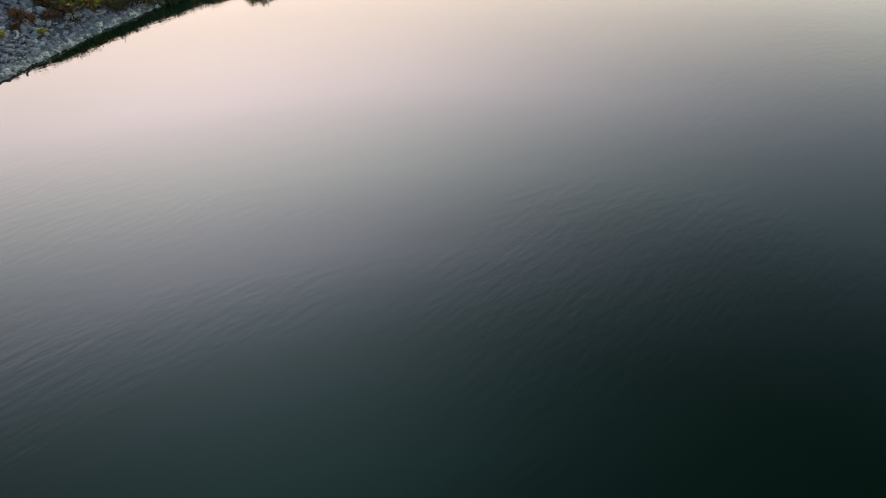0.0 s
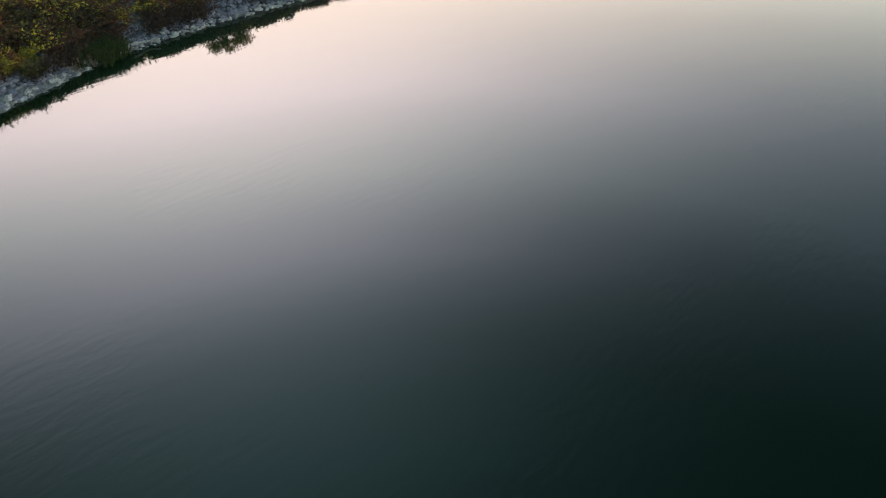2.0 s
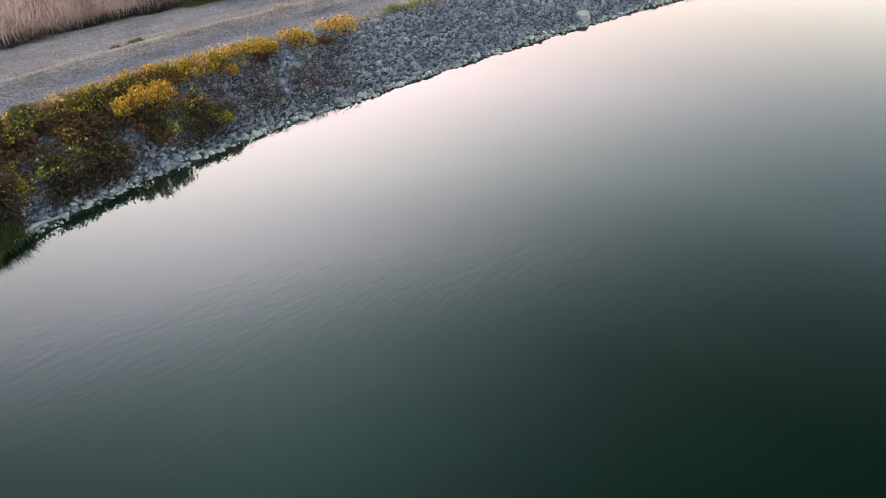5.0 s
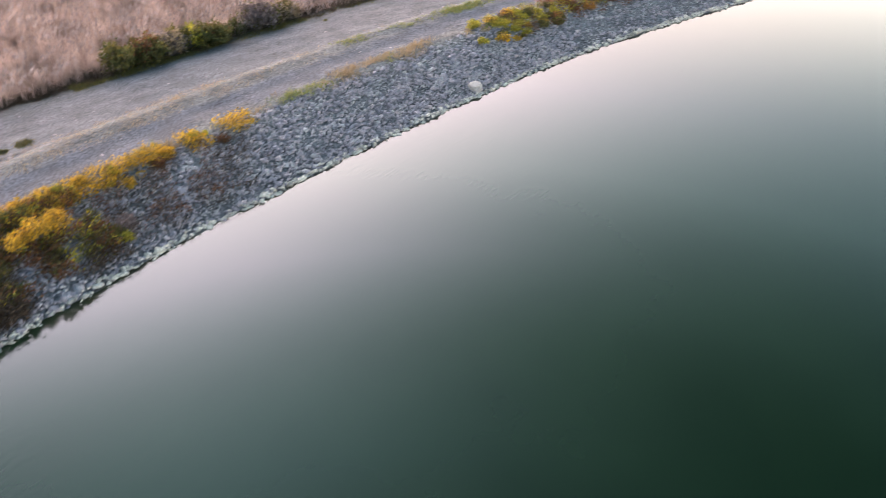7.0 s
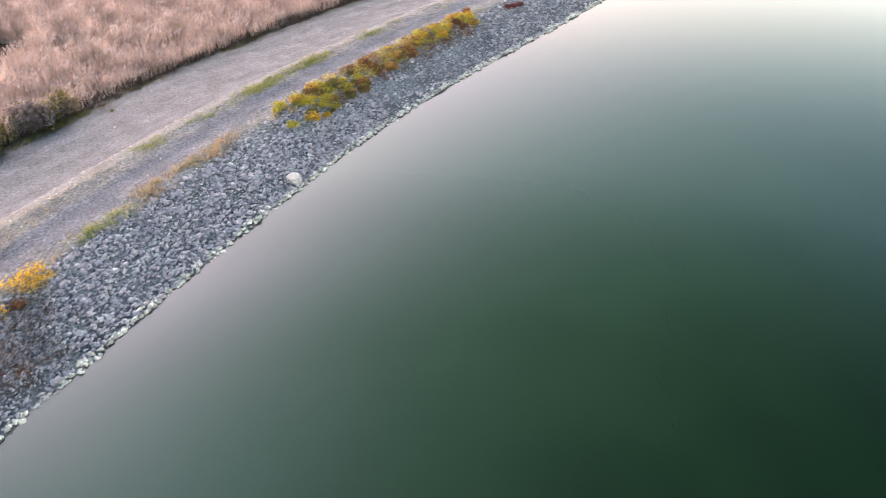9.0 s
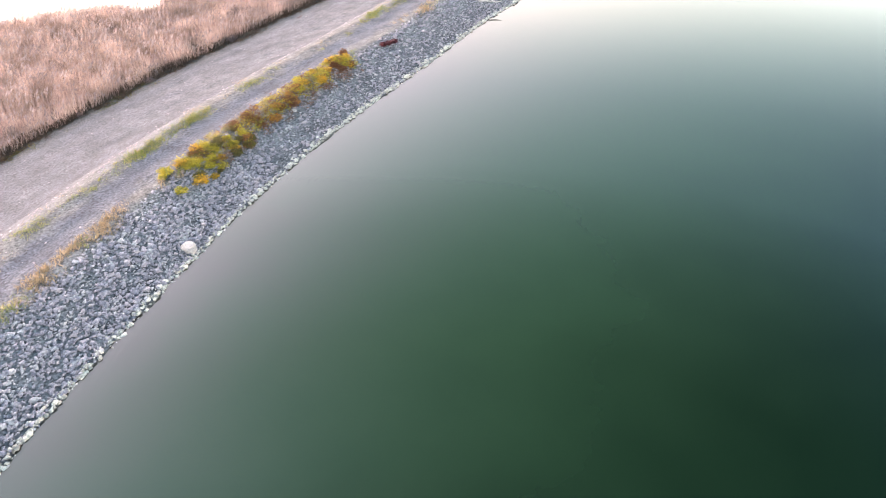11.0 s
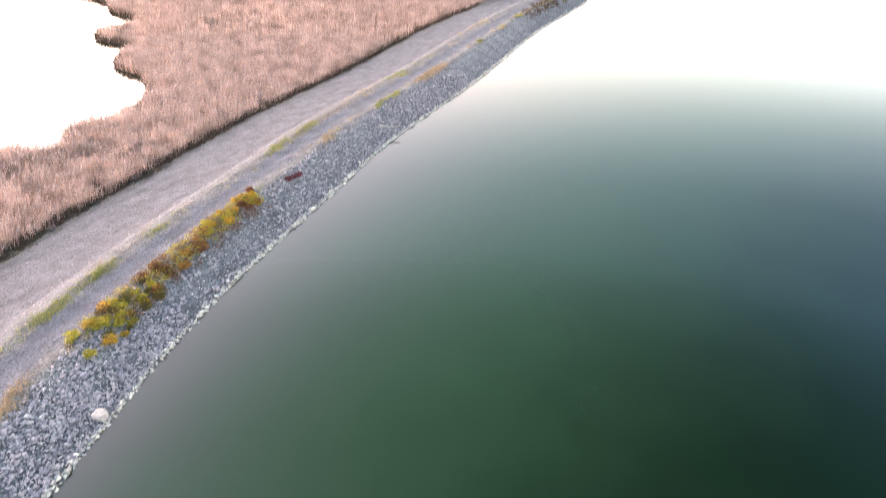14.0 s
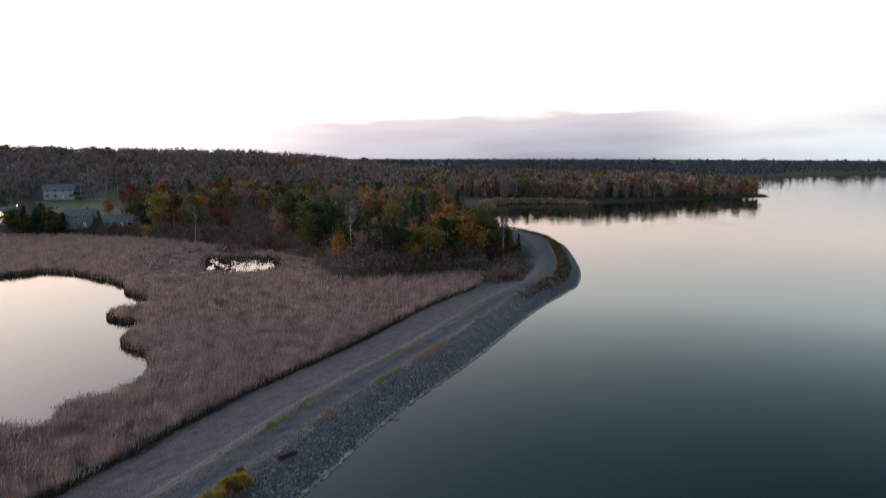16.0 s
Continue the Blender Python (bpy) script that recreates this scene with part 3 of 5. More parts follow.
def build_lake():
    """One level sheet: close cells along the dam, wide ones out to the horizon, none over the marsh."""
    gx = np.concatenate([[-4300, -900, -300], np.arange(-90, 252, 3.0), [280, 320, 370, 420, 560, 700, 900, 1300, 2000, 4300]])
    gy = np.concatenate([[-4300, -900, -300], np.arange(-90, 264, 3.0), [300, 340, 380, 430]])
    xx, yy = np.meshgrid(gx, gy, indexing="ij")
    x, y = xx.ravel(), yy.ravel()
    n = len(gy)
    # how thickly silt shows through, from the waterline out
    off = away(SHORE[::2], x, y, False)
    near = np.array([np.argmin((SHORE[::2, 0] - p) ** 2 + (SHORE[::2, 1] - q) ** 2) for p, q in zip(x, y)]) * 1.0
    fade = np.clip((near - 108) / 11, 0.06, 1)
    wet = inside(LAKE_POLY, x, y)
    shoal = fade * np.maximum(0.95 * np.exp(-np.where(wet, off, 0) / 7.5) - 0.035, 0)
    keep = np.zeros((len(gx) - 1, n - 1), bool)
    for u in np.linspace(0, 1, 6):
        for w in np.linspace(0, 1, 6):
            px = gx[:-1, None] * (1 - u) + gx[1:, None] * u + 0 * gy[None, 1:]
            py = gy[None, :-1] * (1 - w) + gy[None, 1:] * w + 0 * gx[1:, None]
            keep |= inside(LAKE_POLY, px.ravel(), py.ravel()).reshape(keep.shape)
    i, j = np.where(keep)
    a = i * n + j
    me = bulk("lake", np.stack([x, y, 0 * x], 1), np.stack([a, a + n, a + n + 1, a + 1], 1), LAKE)
    me.attributes.new("shoal", "FLOAT", "POINT").data.foreach_set("value", shoal.astype(np.float32))
    tagged(new("lake", me), "calm dark green lake water mirroring the evening sky", "water", kind="structure")


def build_pond():
    me = bpy.data.meshes.new("marsh_pond")
    me.from_pydata([(x, y, -1.82) for x, y in [(-120, 60), (-4, 60), (70, 70), (120, 180), (120, 230), (60, 250), (-120, 250)]], [], [list(range(7))])
    me.materials.append(POND)
    tagged(new("marsh_pond", me), "still pale marsh pond among reeds", "pond", kind="structure")


def build_dam():
    s = np.arange(0, DAM_LENGTH, 0.5)
    d = np.concatenate([np.arange(-9, 0, 1.0), np.arange(0, 4, 0.5), np.arange(4, 24, 0.3), np.arange(24, 30.1, 1)])
    ss, dd = np.meshgrid(s, d, indexing="ij")
    p = dam(ss, dd)
    v = np.dstack([p, dam_height(ss, dd)]).reshape(-1, 3)
    n = len(d)
    i, j = np.meshgrid(np.arange(len(s) - 1), np.arange(n - 1), indexing="ij")
    a = (i * n + j).ravel()
    me = bulk("embankment", v, np.stack([a, a + n, a + n + 1, a + 1], 1), GRAVEL, True)
    me.attributes.new("track", "FLOAT_VECTOR", "POINT").data.foreach_set("vector", np.stack([ss, dd, 0 * ss], -1).astype(np.float32).ravel())
    for m in (WET, SOIL):
        me.materials.append(m)
    # the kind of surface across the dam, with wavering borders
    mid_s, mid_d = (ss[:-1, :-1] + 0.25).ravel(), ((dd[:-1, :-1] + dd[1:, 1:]) / 2).ravel()
    w = mid_d + 0.45 * waves(mid_s, mid_d, 3.0, 11) + 0.25 * waves(mid_s, mid_d, 0.8, 12)
    kind = np.select([mid_d < 0.2, w < 23.4], [1, 0], 2)
    me.polygons.foreach_set("material_index", kind.astype(np.int32))
    ob = new("embankment", me)
    return tagged(ob, "grey gravel dam embankment with two worn tracks on its crest", "embankment", kind="structure")


build_ground()
build_lake()
build_pond()
EMBANKMENT = build_dam()


# ---- riprap ----
def rock_shape(seed):
    """An angular lump as arrays."""
    r = np.random.default_rng(seed)
    bm = bmesh.new()
    for _ in range(11):
        v = r.normal(0, 1, 3)
        bm.verts.new(v / np.linalg.norm(v) * r.uniform(0.42, 0.56))
    out = bmesh.ops.convex_hull(bm, input=bm.verts)
    bmesh.ops.delete(bm, geom=list({g for g in out["geom_interior"] + out["geom_unused"] if isinstance(g, bmesh.types.BMVert)}), context="VERTS")
    bmesh.ops.triangulate(bm, faces=bm.faces)
    bm.verts.index_update()
    v = np.array([x.co for x in bm.verts])
    f = np.array([[x.index for x in face.verts] for face in bm.faces])
    bm.free()
    return v, f


ROCKS = [rock_shape(40 + i) for i in range(14)]


def dam_points(s, d, lift=0.0):
    p = dam(s, d)
    return np.column_stack([p, dam_height(s, d) + lift])


def pile(name, s, d, width, material, label, lift=0.05):
    """Many stones in one mesh, a rock shape for each."""
    vs, fs, base = [], [], 0
    pick = rng.integers(0, len(ROCKS), len(s))
    for k, (rv, rf) in enumerate(ROCKS):
        i = np.where(pick == k)[0]
        if not len(i):
            continue
        size = width[i][:, None] * rng.uniform([0.8, 0.75, 0.5], [1.25, 1.1, 0.85], (len(i), 3))
        v, f = scatter(rv, rf, dam_points(s[i], d[i], lift), rng.uniform(0, 6.28, len(i)), size, rng.normal(0.25, 0.3, len(i)))
        vs.append(v)
        fs.append(f + base)
        base += len(v)
    return tagged(new(name, bulk(name, np.vstack(vs), np.vstack(fs), material)), label, "stones", kind="stuff")


NEAR_S = along(-9.4, 26.7)
n = 30000
s = rng.uniform(82, DAM_LENGTH - 4, n)
d = rng.uniform(0.12, 4.8, n) + rng.normal(0, 0.15, n)
keep = (s < along(72, 77)) | (rng.uniform(0, 1, n) < 0.2)
s, d = s[keep], d[keep]
s, d = np.append(s, rng.uniform(92, 150, 9000)), np.append(d, rng.uniform(0.12, 4.7, 9000))
width = np.clip(rng.lognormal(-1.66, 0.42, len(s)), 0.09, 0.5)
width = width * np.where(waves(s, d * 1.4, 1.5, 77) > 0.7, 0.55, 1.0)
width = np.where(np.abs(s - NEAR_S) < 3.2, np.minimum(width, 0.17), width)
dusty = waves(s, d * 1.4, 1.5, 77) + rng.normal(0, 0.35, len(s)) > 0.5
pile("riprap", s[~dusty], d[~dusty], width[~dusty], STONE, "loose grey angular riprap stones on the dam slope")
pile("riprap", s[dusty], d[dusty], width[dusty], DUSTY_STONE, "pale dusty patches of small riprap stones")

# the stones nearest the camera, each on its own
shapes = [bulk("stone", rv, rf, SINGLE_STONE) for rv, rf in ROCKS]
for k in range(300):
    s1, d1 = NEAR_S + rng.uniform(-3.2, 3.2), rng.uniform(0.2, 4.5)
    x, y, z = dam_points(np.array([s1]), np.array([d1]), 0.06)[0]
    w = float(np.clip(rng.lognormal(-1.45, 0.35), 0.14, 0.5))
    ob = part("stone", shapes[k % len(shapes)], EMBANKMENT)
    ob.matrix_basis = pose(x, y, z, rng.uniform(-30, 30), rng.uniform(-30, 30), rng.uniform(0, 360)) @ Matrix.Diagonal((w * 1.15, w, w * 0.75, 1))

# bleached stones at the water's edge, two to three abreast
n = 5000
s = rng.uniform(84, DAM_LENGTH - 6, n)
d = np.clip(rng.normal(0.1, 0.12, n), -0.14, 0.38)
pile("waterline_stones", s, d, np.clip(rng.lognormal(-1.42, 0.34, n), 0.12, 0.48), PALE_STONE, "pale rounded stones lining the water's edge", 0.03)
n = 420
pile("ledge_stones", rng.uniform(along(-24, -2), along(-16.4, 17), n), rng.normal(0.05, 0.3, n), np.clip(rng.lognormal(-1.7, 0.4, n), 0.08, 0.4), SILT, "flat silt-covered stones in the shallows", 0.02)
# a shelf of dried silt along the near end of the waterline
u, w = np.meshgrid(np.linspace(80, 105.5, 170), np.linspace(0, 1, 9), indexing="ij")
reach = (0.75 + 0.2 * waves(u, u, 2.5, 61)) * np.clip((105.5 - u) / 3, 0.15, 1)
d = -0.15 + w * (reach + 0.15)
v = dam_points(u.ravel(), d.ravel(), 0.03)
v[:, 2] += 0.02 * waves(u.ravel() * 2, d.ravel() * 6, 1.0, 62) - 0.05 * (w.ravel() == 1)
k = np.arange(169 * 9).reshape(169, 9)[:, :8].ravel()
f = np.vstack([np.stack([k, k + 9, k + 10], 1), np.stack([k, k + 10, k + 1], 1)])
tagged(new("silt_ledge", bulk("silt_ledge", v, f, SILT)), "flat grey ledge of dried silt at the water's edge", "ledge", kind="structure")
# broken blocks above it
n = 240
pile("rubble_blocks", rng.uniform(84, 103, n), rng.uniform(0.9, 4.6, n), np.clip(rng.lognormal(-1.0, 0.35, n), 0.2, 0.75), DUSTY_STONE, "broken pale grey blocks on the bank", 0.06)
# stones pushed to the rim of the main track
n = 3000
s = rng.uniform(30, along(121, 99), n)
pile("windrow_stones", s, 11.2 + 0.6 * waves(s, s, 6, 4) + rng.normal(0, 0.9, n), np.clip(rng.lognormal(-2.35, 0.5, n), 0.05, 0.3), STONE, "small loose stones along the edge of the gravel track", 0.0)
n = 2600
s = rng.uniform(30, along(121, 99), n)
pile("track_stones", s, rng.uniform(5.5, 22, n), np.clip(rng.lognormal(-2.75, 0.5, n), 0.035, 0.25), STONE, "scattered pebbles on the gravel track", 0.0)


def boulder(x, y, z, w, material, label, seed):
    bm = bmesh.new()
    bmesh.ops.create_icosphere(bm, subdivisions=3, radius=0.5)
    for v in bm.verts:
        k = 1 + 0.35 * noise.noise(v.co * 2.1 + Vector((seed, 0, 0))) + 0.1 * noise.noise(v.co * 6)
        v.co = Vector((max(-0.42, min(0.42, v.co.x * k)), v.co.y * k, max(-0.3, min(0.3, v.co.z * k)))) * w
    ob = new("boulder", mesh_of("boulder", bm, material, False))
    ob.matrix_basis = pose(x, y, z, 8, -6, seed * 40)
    tagged(ob, label, "boulder")


PALE_ROCK = surface("pale_boulder", [(0.272, 0.230, 0.212), (0.357, 0.315, 0.289)], 0.4, 0.85, 0.5, 0.08)
boulder(6.7, 41.9, 0.25, 0.95, PALE_ROCK, "large pale pinkish boulder at the water's edge", 1)


def log_mesh(length, radius, material, seed):
    bm = bmesh.new()
    r = random.Random(seed)
    rings = []
    for i in range(9):
        u = i / 8
        off = (0.08 * math.sin(u * 5 + seed), 0.05 * math.sin(u * 7))
        rad = radius * (1 - 0.45 * u) * r.uniform(0.9, 1.1)
        rings.append([bm.verts.new((u * length, off[0] + rad * math.cos(t * 0.785), off[1] + rad * math.sin(t * 0.785))) for t in range(8)])
    for a, b in zip(rings, rings[1:]):
        for t in range(8):
            bm.faces.new((a[t], a[(t + 1) % 8], b[(t + 1) % 8], b[t]))
    bm.faces.new(rings[0][::-1])
    bm.faces.new(rings[-1])
    return mesh_of("log", bm, material, True)


def place_log(s1, d1, length, radius, turn, label, seed):
    x, y, z = dam_points(np.array([s1]), np.array([d1]), radius + 0.12)[0]
    ob = new("driftwood_log", log_mesh(length, radius, WOODGREY, seed))
    ob.matrix_basis = pose(x, y, z, 0, 0, turn)
    tagged(ob, label, "log")


place_log(along(48.6, 66.7), 2.3, 2.6, 0.10, -35, "bleached driftwood log lying on the riprap", 2)
place_log(along(-15.6, 19.0), 0.1, 1.5, 0.07, 52, "grey driftwood log lying at the waterline", 5)
place_log(along(-18.8, 10.5), 1.7, 1.0, 0.07, -60, "short broken grey branch on the bank", 6)


# ---- plants on the dam ----
def tube(bm, a, b, ra, rb, sides=4):
    a, b = Vector(a), Vector(b)
    q = (b - a).to_track_quat("Z", "Y")
    rings = []
    for p, r in ((a, ra), (b, rb)):
        rings.append([bm.verts.new(p + q @ Vector((r * math.cos(6.283 * k / sides), r * math.sin(6.283 * k / sides), 0))) for k in range(sides)])
    for k in range(sides):
        bm.faces.new((rings[0][k], rings[0][(k + 1) % sides], rings[1][(k + 1) % sides], rings[1][k]))


def leaf_cloud(centres, spread, count, size, r, droop=0.0):
    """Triangular leaves about the given centres, as arrays."""
    n = len(centres) * count
    c = np.repeat(centres, count, 0) + r.normal(0, 1, (n, 3)) * np.asarray(spread)
    u = r.normal(0, 1, (n, 3))
    u /= np.linalg.norm(u, axis=1)[:, None]
    w = np.cross(u, r.normal(0, 1, (n, 3)))
    w /= np.linalg.norm(w, axis=1)[:, None]
    k = size * r.uniform(0.6, 1.4, (n, 1))
    v = np.stack([c - u * k, c + u * k + [0, 0, -droop], c + w * k * 1.1], 1).reshape(-1, 3)
    return v, np.arange(3 * n).reshape(-1, 3)


def shrub_thing(colour, seed, height=1.0, radius=0.6, leaf=0.07, clumps=34, count=16):
    """A bush of upright stems with leaf clumps at their ends."""
    r = np.random.default_rng(seed)
    root = new("shrub")
    bm = bmesh.new()
    centres = []
    for k in range(clumps):
        a, q = r.uniform(0, 6.28), radius * math.sqrt(r.uniform(0, 1))
        h = height * r.uniform(0.45, 1.0) * (1 - 0.35 * (q / radius) ** 2)
        top = (q * math.cos(a), q * math.sin(a), h)
        if k % 2 == 0:
            tube(bm, (top[0] * 0.3, top[1] * 0.3, -0.05), top, 0.014, 0.006, 3)
        centres.append(top)
        if h > 0.5 * height:
            centres.append((top[0] * 0.9, top[1] * 0.9, h * 0.55))
    part("stems", mesh_of("stems", bm, TWIG), root)
    v, f = leaf_cloud(np.array(centres), (0.11, 0.11, 0.10), count, leaf, r)
    part("foliage", bulk("foliage", v, f, LEAF[colour]), root)
    return root


SHRUB_KINDS = {"gold": "bushy goldenrod shrub with bright yellow autumn leaves", "yellow": "low shrub with yellowing olive leaves", "rust": "scrubby shrub with rust-brown withered leaves",
               "olive": "dense shrub with dull olive-green leaves", "tan": "tuft of dry tan weeds", "wine": "low shrub with dark crimson leaves", "mauve": "leafless greyish purple brush", "orange": "shrub with orange-brown autumn leaves"}
SHRUBS = {}
for i, kind in enumerate(SHRUB_KINDS):
    SHRUBS[kind] = [shrub_thing(kind, 100 + i * 7 + j, 1.0, 0.62) for j in range(2)]
USED = set()


def plant(kind, x, y, z, scale, tall=1.0, group="shrubs along the dam"):
    """Sets a shrub at a place: the first of its shape is moved there, the next are copies."""
    model = SHRUBS[kind][int(rng.integers(0, 2))]
    m = pose(x, y, z, 0, 0, rng.uniform(0, 360)) @ Matrix.Diagonal((scale, scale, scale * tall, 1))
    if model.name in USED:
        ob = copy_thing(model, m @ Matrix.Diagonal((*[1 / c for c in model.scale], 1)))
    else:
        USED.add(model.name)
        ob = model
        ob.matrix_basis = m
    tagged(ob, SHRUB_KINDS[kind], "shrub", group)


def hedge(s0, s1, d0, d1, count, kinds, low, high, tall=1.0):
    for _ in range(count):
        s, d = rng.uniform(s0, s1), rng.uniform(d0, d1)
        x, y, z = dam_points(np.array([s]), np.array([d]), -0.04)[0]
        plant(kinds[int(rng.integers(0, len(kinds)))], x, y, z, rng.uniform(low, high), tall * rng.uniform(0.8, 1.2))


def brush(name, s0, s1, d0, d1, count, kinds, low, high, tall=1.0):
    """Low growth too dense to tell apart: many bushes of a kind in one mesh, with their stems left out."""
    for kind in dict.fromkeys(kinds):
        n = round(count * kinds.count(kind) / len(kinds))
        model = SHRUBS[kind][n % 2].children[1].data
        bv = np.empty(len(model.vertices) * 3)
        model.vertices.foreach_get("co", bv)
        bv = bv.reshape(-1, 3)
        at = dam_points(rng.uniform(s0, s1, n), rng.uniform(d0, d1, n), -0.04)
        k = rng.uniform(low, high, n)
        v, f = scatter(bv, np.arange(len(bv)).reshape(-1, 3), at, rng.uniform(0, 6.28, n), np.stack([k, k, k * tall * rng.uniform(0.8, 1.2, n)], 1))
        tagged(new(name, bulk(name, v, f, LEAF[kind])), BRUSH_KINDS[kind], "brush", kind="stuff")


BRUSH_KINDS = {"gold": "golden autumn brush along the dam", "yellow": "yellowing olive brush along the dam", "rust": "withered rust-brown brush along the dam", "olive": "dull olive brush along the dam",
               "tan": "dry tan weeds along the dam", "mauve": "leafless greyish brush along the dam", "orange": "orange-brown brush along the dam"}
sA, sB = 101.0, along(-12.7, 23.1)
hedge(103.0, along(-10, 26), 4.2, 5.4, 46, ["gold", "gold", "yellow", "olive", "gold"], 0.40, 0.75, 0.9)
hedge(100.0, 103.5, 3.6, 5.4, 9, ["olive", "rust", "gold", "rust"], 0.45, 0.75, 0.9)
hedge(sA, sB, 2.6, 4.4, 48, ["rust", "rust", "gold", "rust", "olive", "yellow", "orange"], 0.40, 0.7, 0.85)
hedge(along(-20, 7), along(-14, 21.3), 0.9, 2.8, 30, ["rust", "rust", "rust", "yellow", "olive", "orange"], 0.35, 0.6, 0.85)
brush("brush", 101.0, 105.0, 1.1, 4.6, 20, ["rust", "mauve", "rust", "olive"], 0.35, 0.55, 0.8)
brush("brush", 90.0, 100.0, 3.4, 5.4, 24, ["rust", "mauve", "olive"], 0.25, 0.42, 0.7)
brush("brush", along(-20, 7), along(-13, 22.6), 0.8, 4.4, 40, ["rust", "rust", "orange", "olive"], 0.3, 0.5, 0.8)
hedge(along(-10, 26), 124.0, 3.7, 5.2, 14, ["gold", "gold", "yellow", "rust"], 0.3, 0.6)
brush("brush", along(-10, 26), 127.5, 3.6, 5.3, 52, ["gold", "gold", "yellow", "rust", "olive"], 0.28, 0.5)
brush("brush", sB, 124.5, 1.4, 4.2, 34, ["rust", "mauve", "mauve", "rust"], 0.3, 0.55, 0.55)
plant("gold", -13.8, 25.9, 1.7, 0.85, 1.0)
plant("gold", -13.2, 26.6, 1.7, 0.8)
plant("gold", -14.3, 25.2, 1.7, 0.7)
plant("olive", -11.2, 27.2, 0.6, 0.6)
plant("yellow", -10.8, 27.0, 0.5, 0.5)
plant("mauve", -10.9, 27.6, 0.7, 0.7)
plant("yellow", -18.9, 15.1, 0.5, 0.8, 0.9)
plant("olive", -18.0, 15.4, 0.3, 0.7)
# second thicket
s0, s1 = along(12.6, 45.6), along(28.6, 55.6)
brush("brush", s0 - 5.5, s0 - 1.0, 4.4, 5.8, 16, ["tan", "yellow"], 0.3, 0.5, 0.6)
hedge(143.5, 151.5, 2.9, 5.6, 40, ["yellow", "yellow", "olive", "yellow", "olive", "gold"], 0.45, 0.8, 0.7)
brush("brush", 143.0, 152.5, 2.7, 5.7, 46, ["yellow", "yellow", "gold", "rust"], 0.35, 0.55, 0.65)
brush("brush", 150.5, 160.0, 2.5, 5.9, 84, ["rust", "rust", "rust", "orange", "tan"], 0.5, 0.8, 0.7)
hedge(151.0, 159.5, 3.6, 6.0, 18, ["rust", "rust", "orange"], 0.5, 0.8, 0.75)
hedge(159.0, 167.0, 3.6, 5.8, 24, ["gold", "gold", "yellow", "rust"], 0.45, 0.8, 0.8)
brush("brush", s0 + 5, s0 + 11, 2.0, 3.4, 14, ["rust", "mauve"], 0.3, 0.5, 0.6)
brush("brush", s1, along(36, 59.6), 4.3, 5.9, 18, ["tan", "rust", "tan", "yellow"], 0.3, 0.5, 0.6)
for k in range(3):
    x, y = dam(np.array([along(33.3, 58.2) + k * 0.6]), np.array([4.0 - 0.25 * k]))[0]
    plant("wine", x, y, 1.45, 0.6, 0.7)
# brush further along the crest
brush("brush", along(36, 59.6), along(66, 74.5), 4.4, 5.9, 48, ["tan", "yellow", "rust", "tan"], 0.3, 0.5, 0.6)
brush("brush", along(66, 74.5), along(100, 91), 4.2, 5.9, 46, ["rust", "tan", "olive", "mauve", "yellow"], 0.4, 0.7, 0.7)
brush("brush", along(100, 91), along(114, 97), 2.8, 5.4, 26, ["rust", "mauve", "orange", "rust"], 0.6, 1.0)
brush("brush", along(121, 99.4), along(160, 127), 3.4, 5.8, 26, ["olive", "rust", "tan", "yellow"], 0.5, 0.8)
brush("brush", along(160, 127), along(200, 178), 2.0, 5.8, 36, ["olive", "rust", "rust", "mauve"], 0.7, 1.2)
# along the reeds
hedge(127.0, 136.0, 22.3, 23.6, 20, ["olive", "tan", "mauve", "olive", "rust"], 1.2, 1.9, 1.05)
hedge(132.5, 133.5, 22.6, 23.0, 1, ["yellow"], 1.3, 1.4, 1.2)
hedge(136.0, 141.5, 22.9, 24.2, 10, ["olive", "mauve", "olive", "tan"], 1.3, 2.0, 1.1)
brush("verge_brush", 100.0, 128.5, 22.3, 23.6, 64, ["olive", "tan", "mauve", "tan", "olive"], 1.0, 1.7, 1.15)
brush("verge_brush", 141.5, 215.0, 23.2, 24.4, 60, ["tan", "mauve", "mauve", "rust"], 0.5, 0.9, 1.0)
# scattered weeds on the tracks
for x, y, z, k in [(-18.9, 37.4, 0.0, 0.7), (-19.8, 36.6, 0.0, 0.5), (-15.5, 39.0, 0.0, 0.3), (15.5, 70.3, -0.9, 0.25), (8.2, 64.6, -0.8, 0.2), (-3.2, 58.9, -0.9, 0.3)]:
    plant("olive", x, y, z, k, 0.5)


def vines(name, s0, s1, d0, d1, n, colour, label, high=0.35, leaf=0.05):
    """Low trailing leaves and stalks over the stones."""
    s, d = rng.uniform(s0, s1, n), rng.uniform(d0, d1, n)
    k = waves(s, d, 1.6, len(colour)) > -0.25
    c = dam_points(s[k], d[k], 0.1)
    c[:, 2] += rng.uniform(0, high, len(c))
    v, f = leaf_cloud(c, (0.12, 0.12, 0.06), 6, leaf, rng)
    tagged(new(name, bulk(name, v, f, LEAF[colour])), label, "vines", kind="stuff")


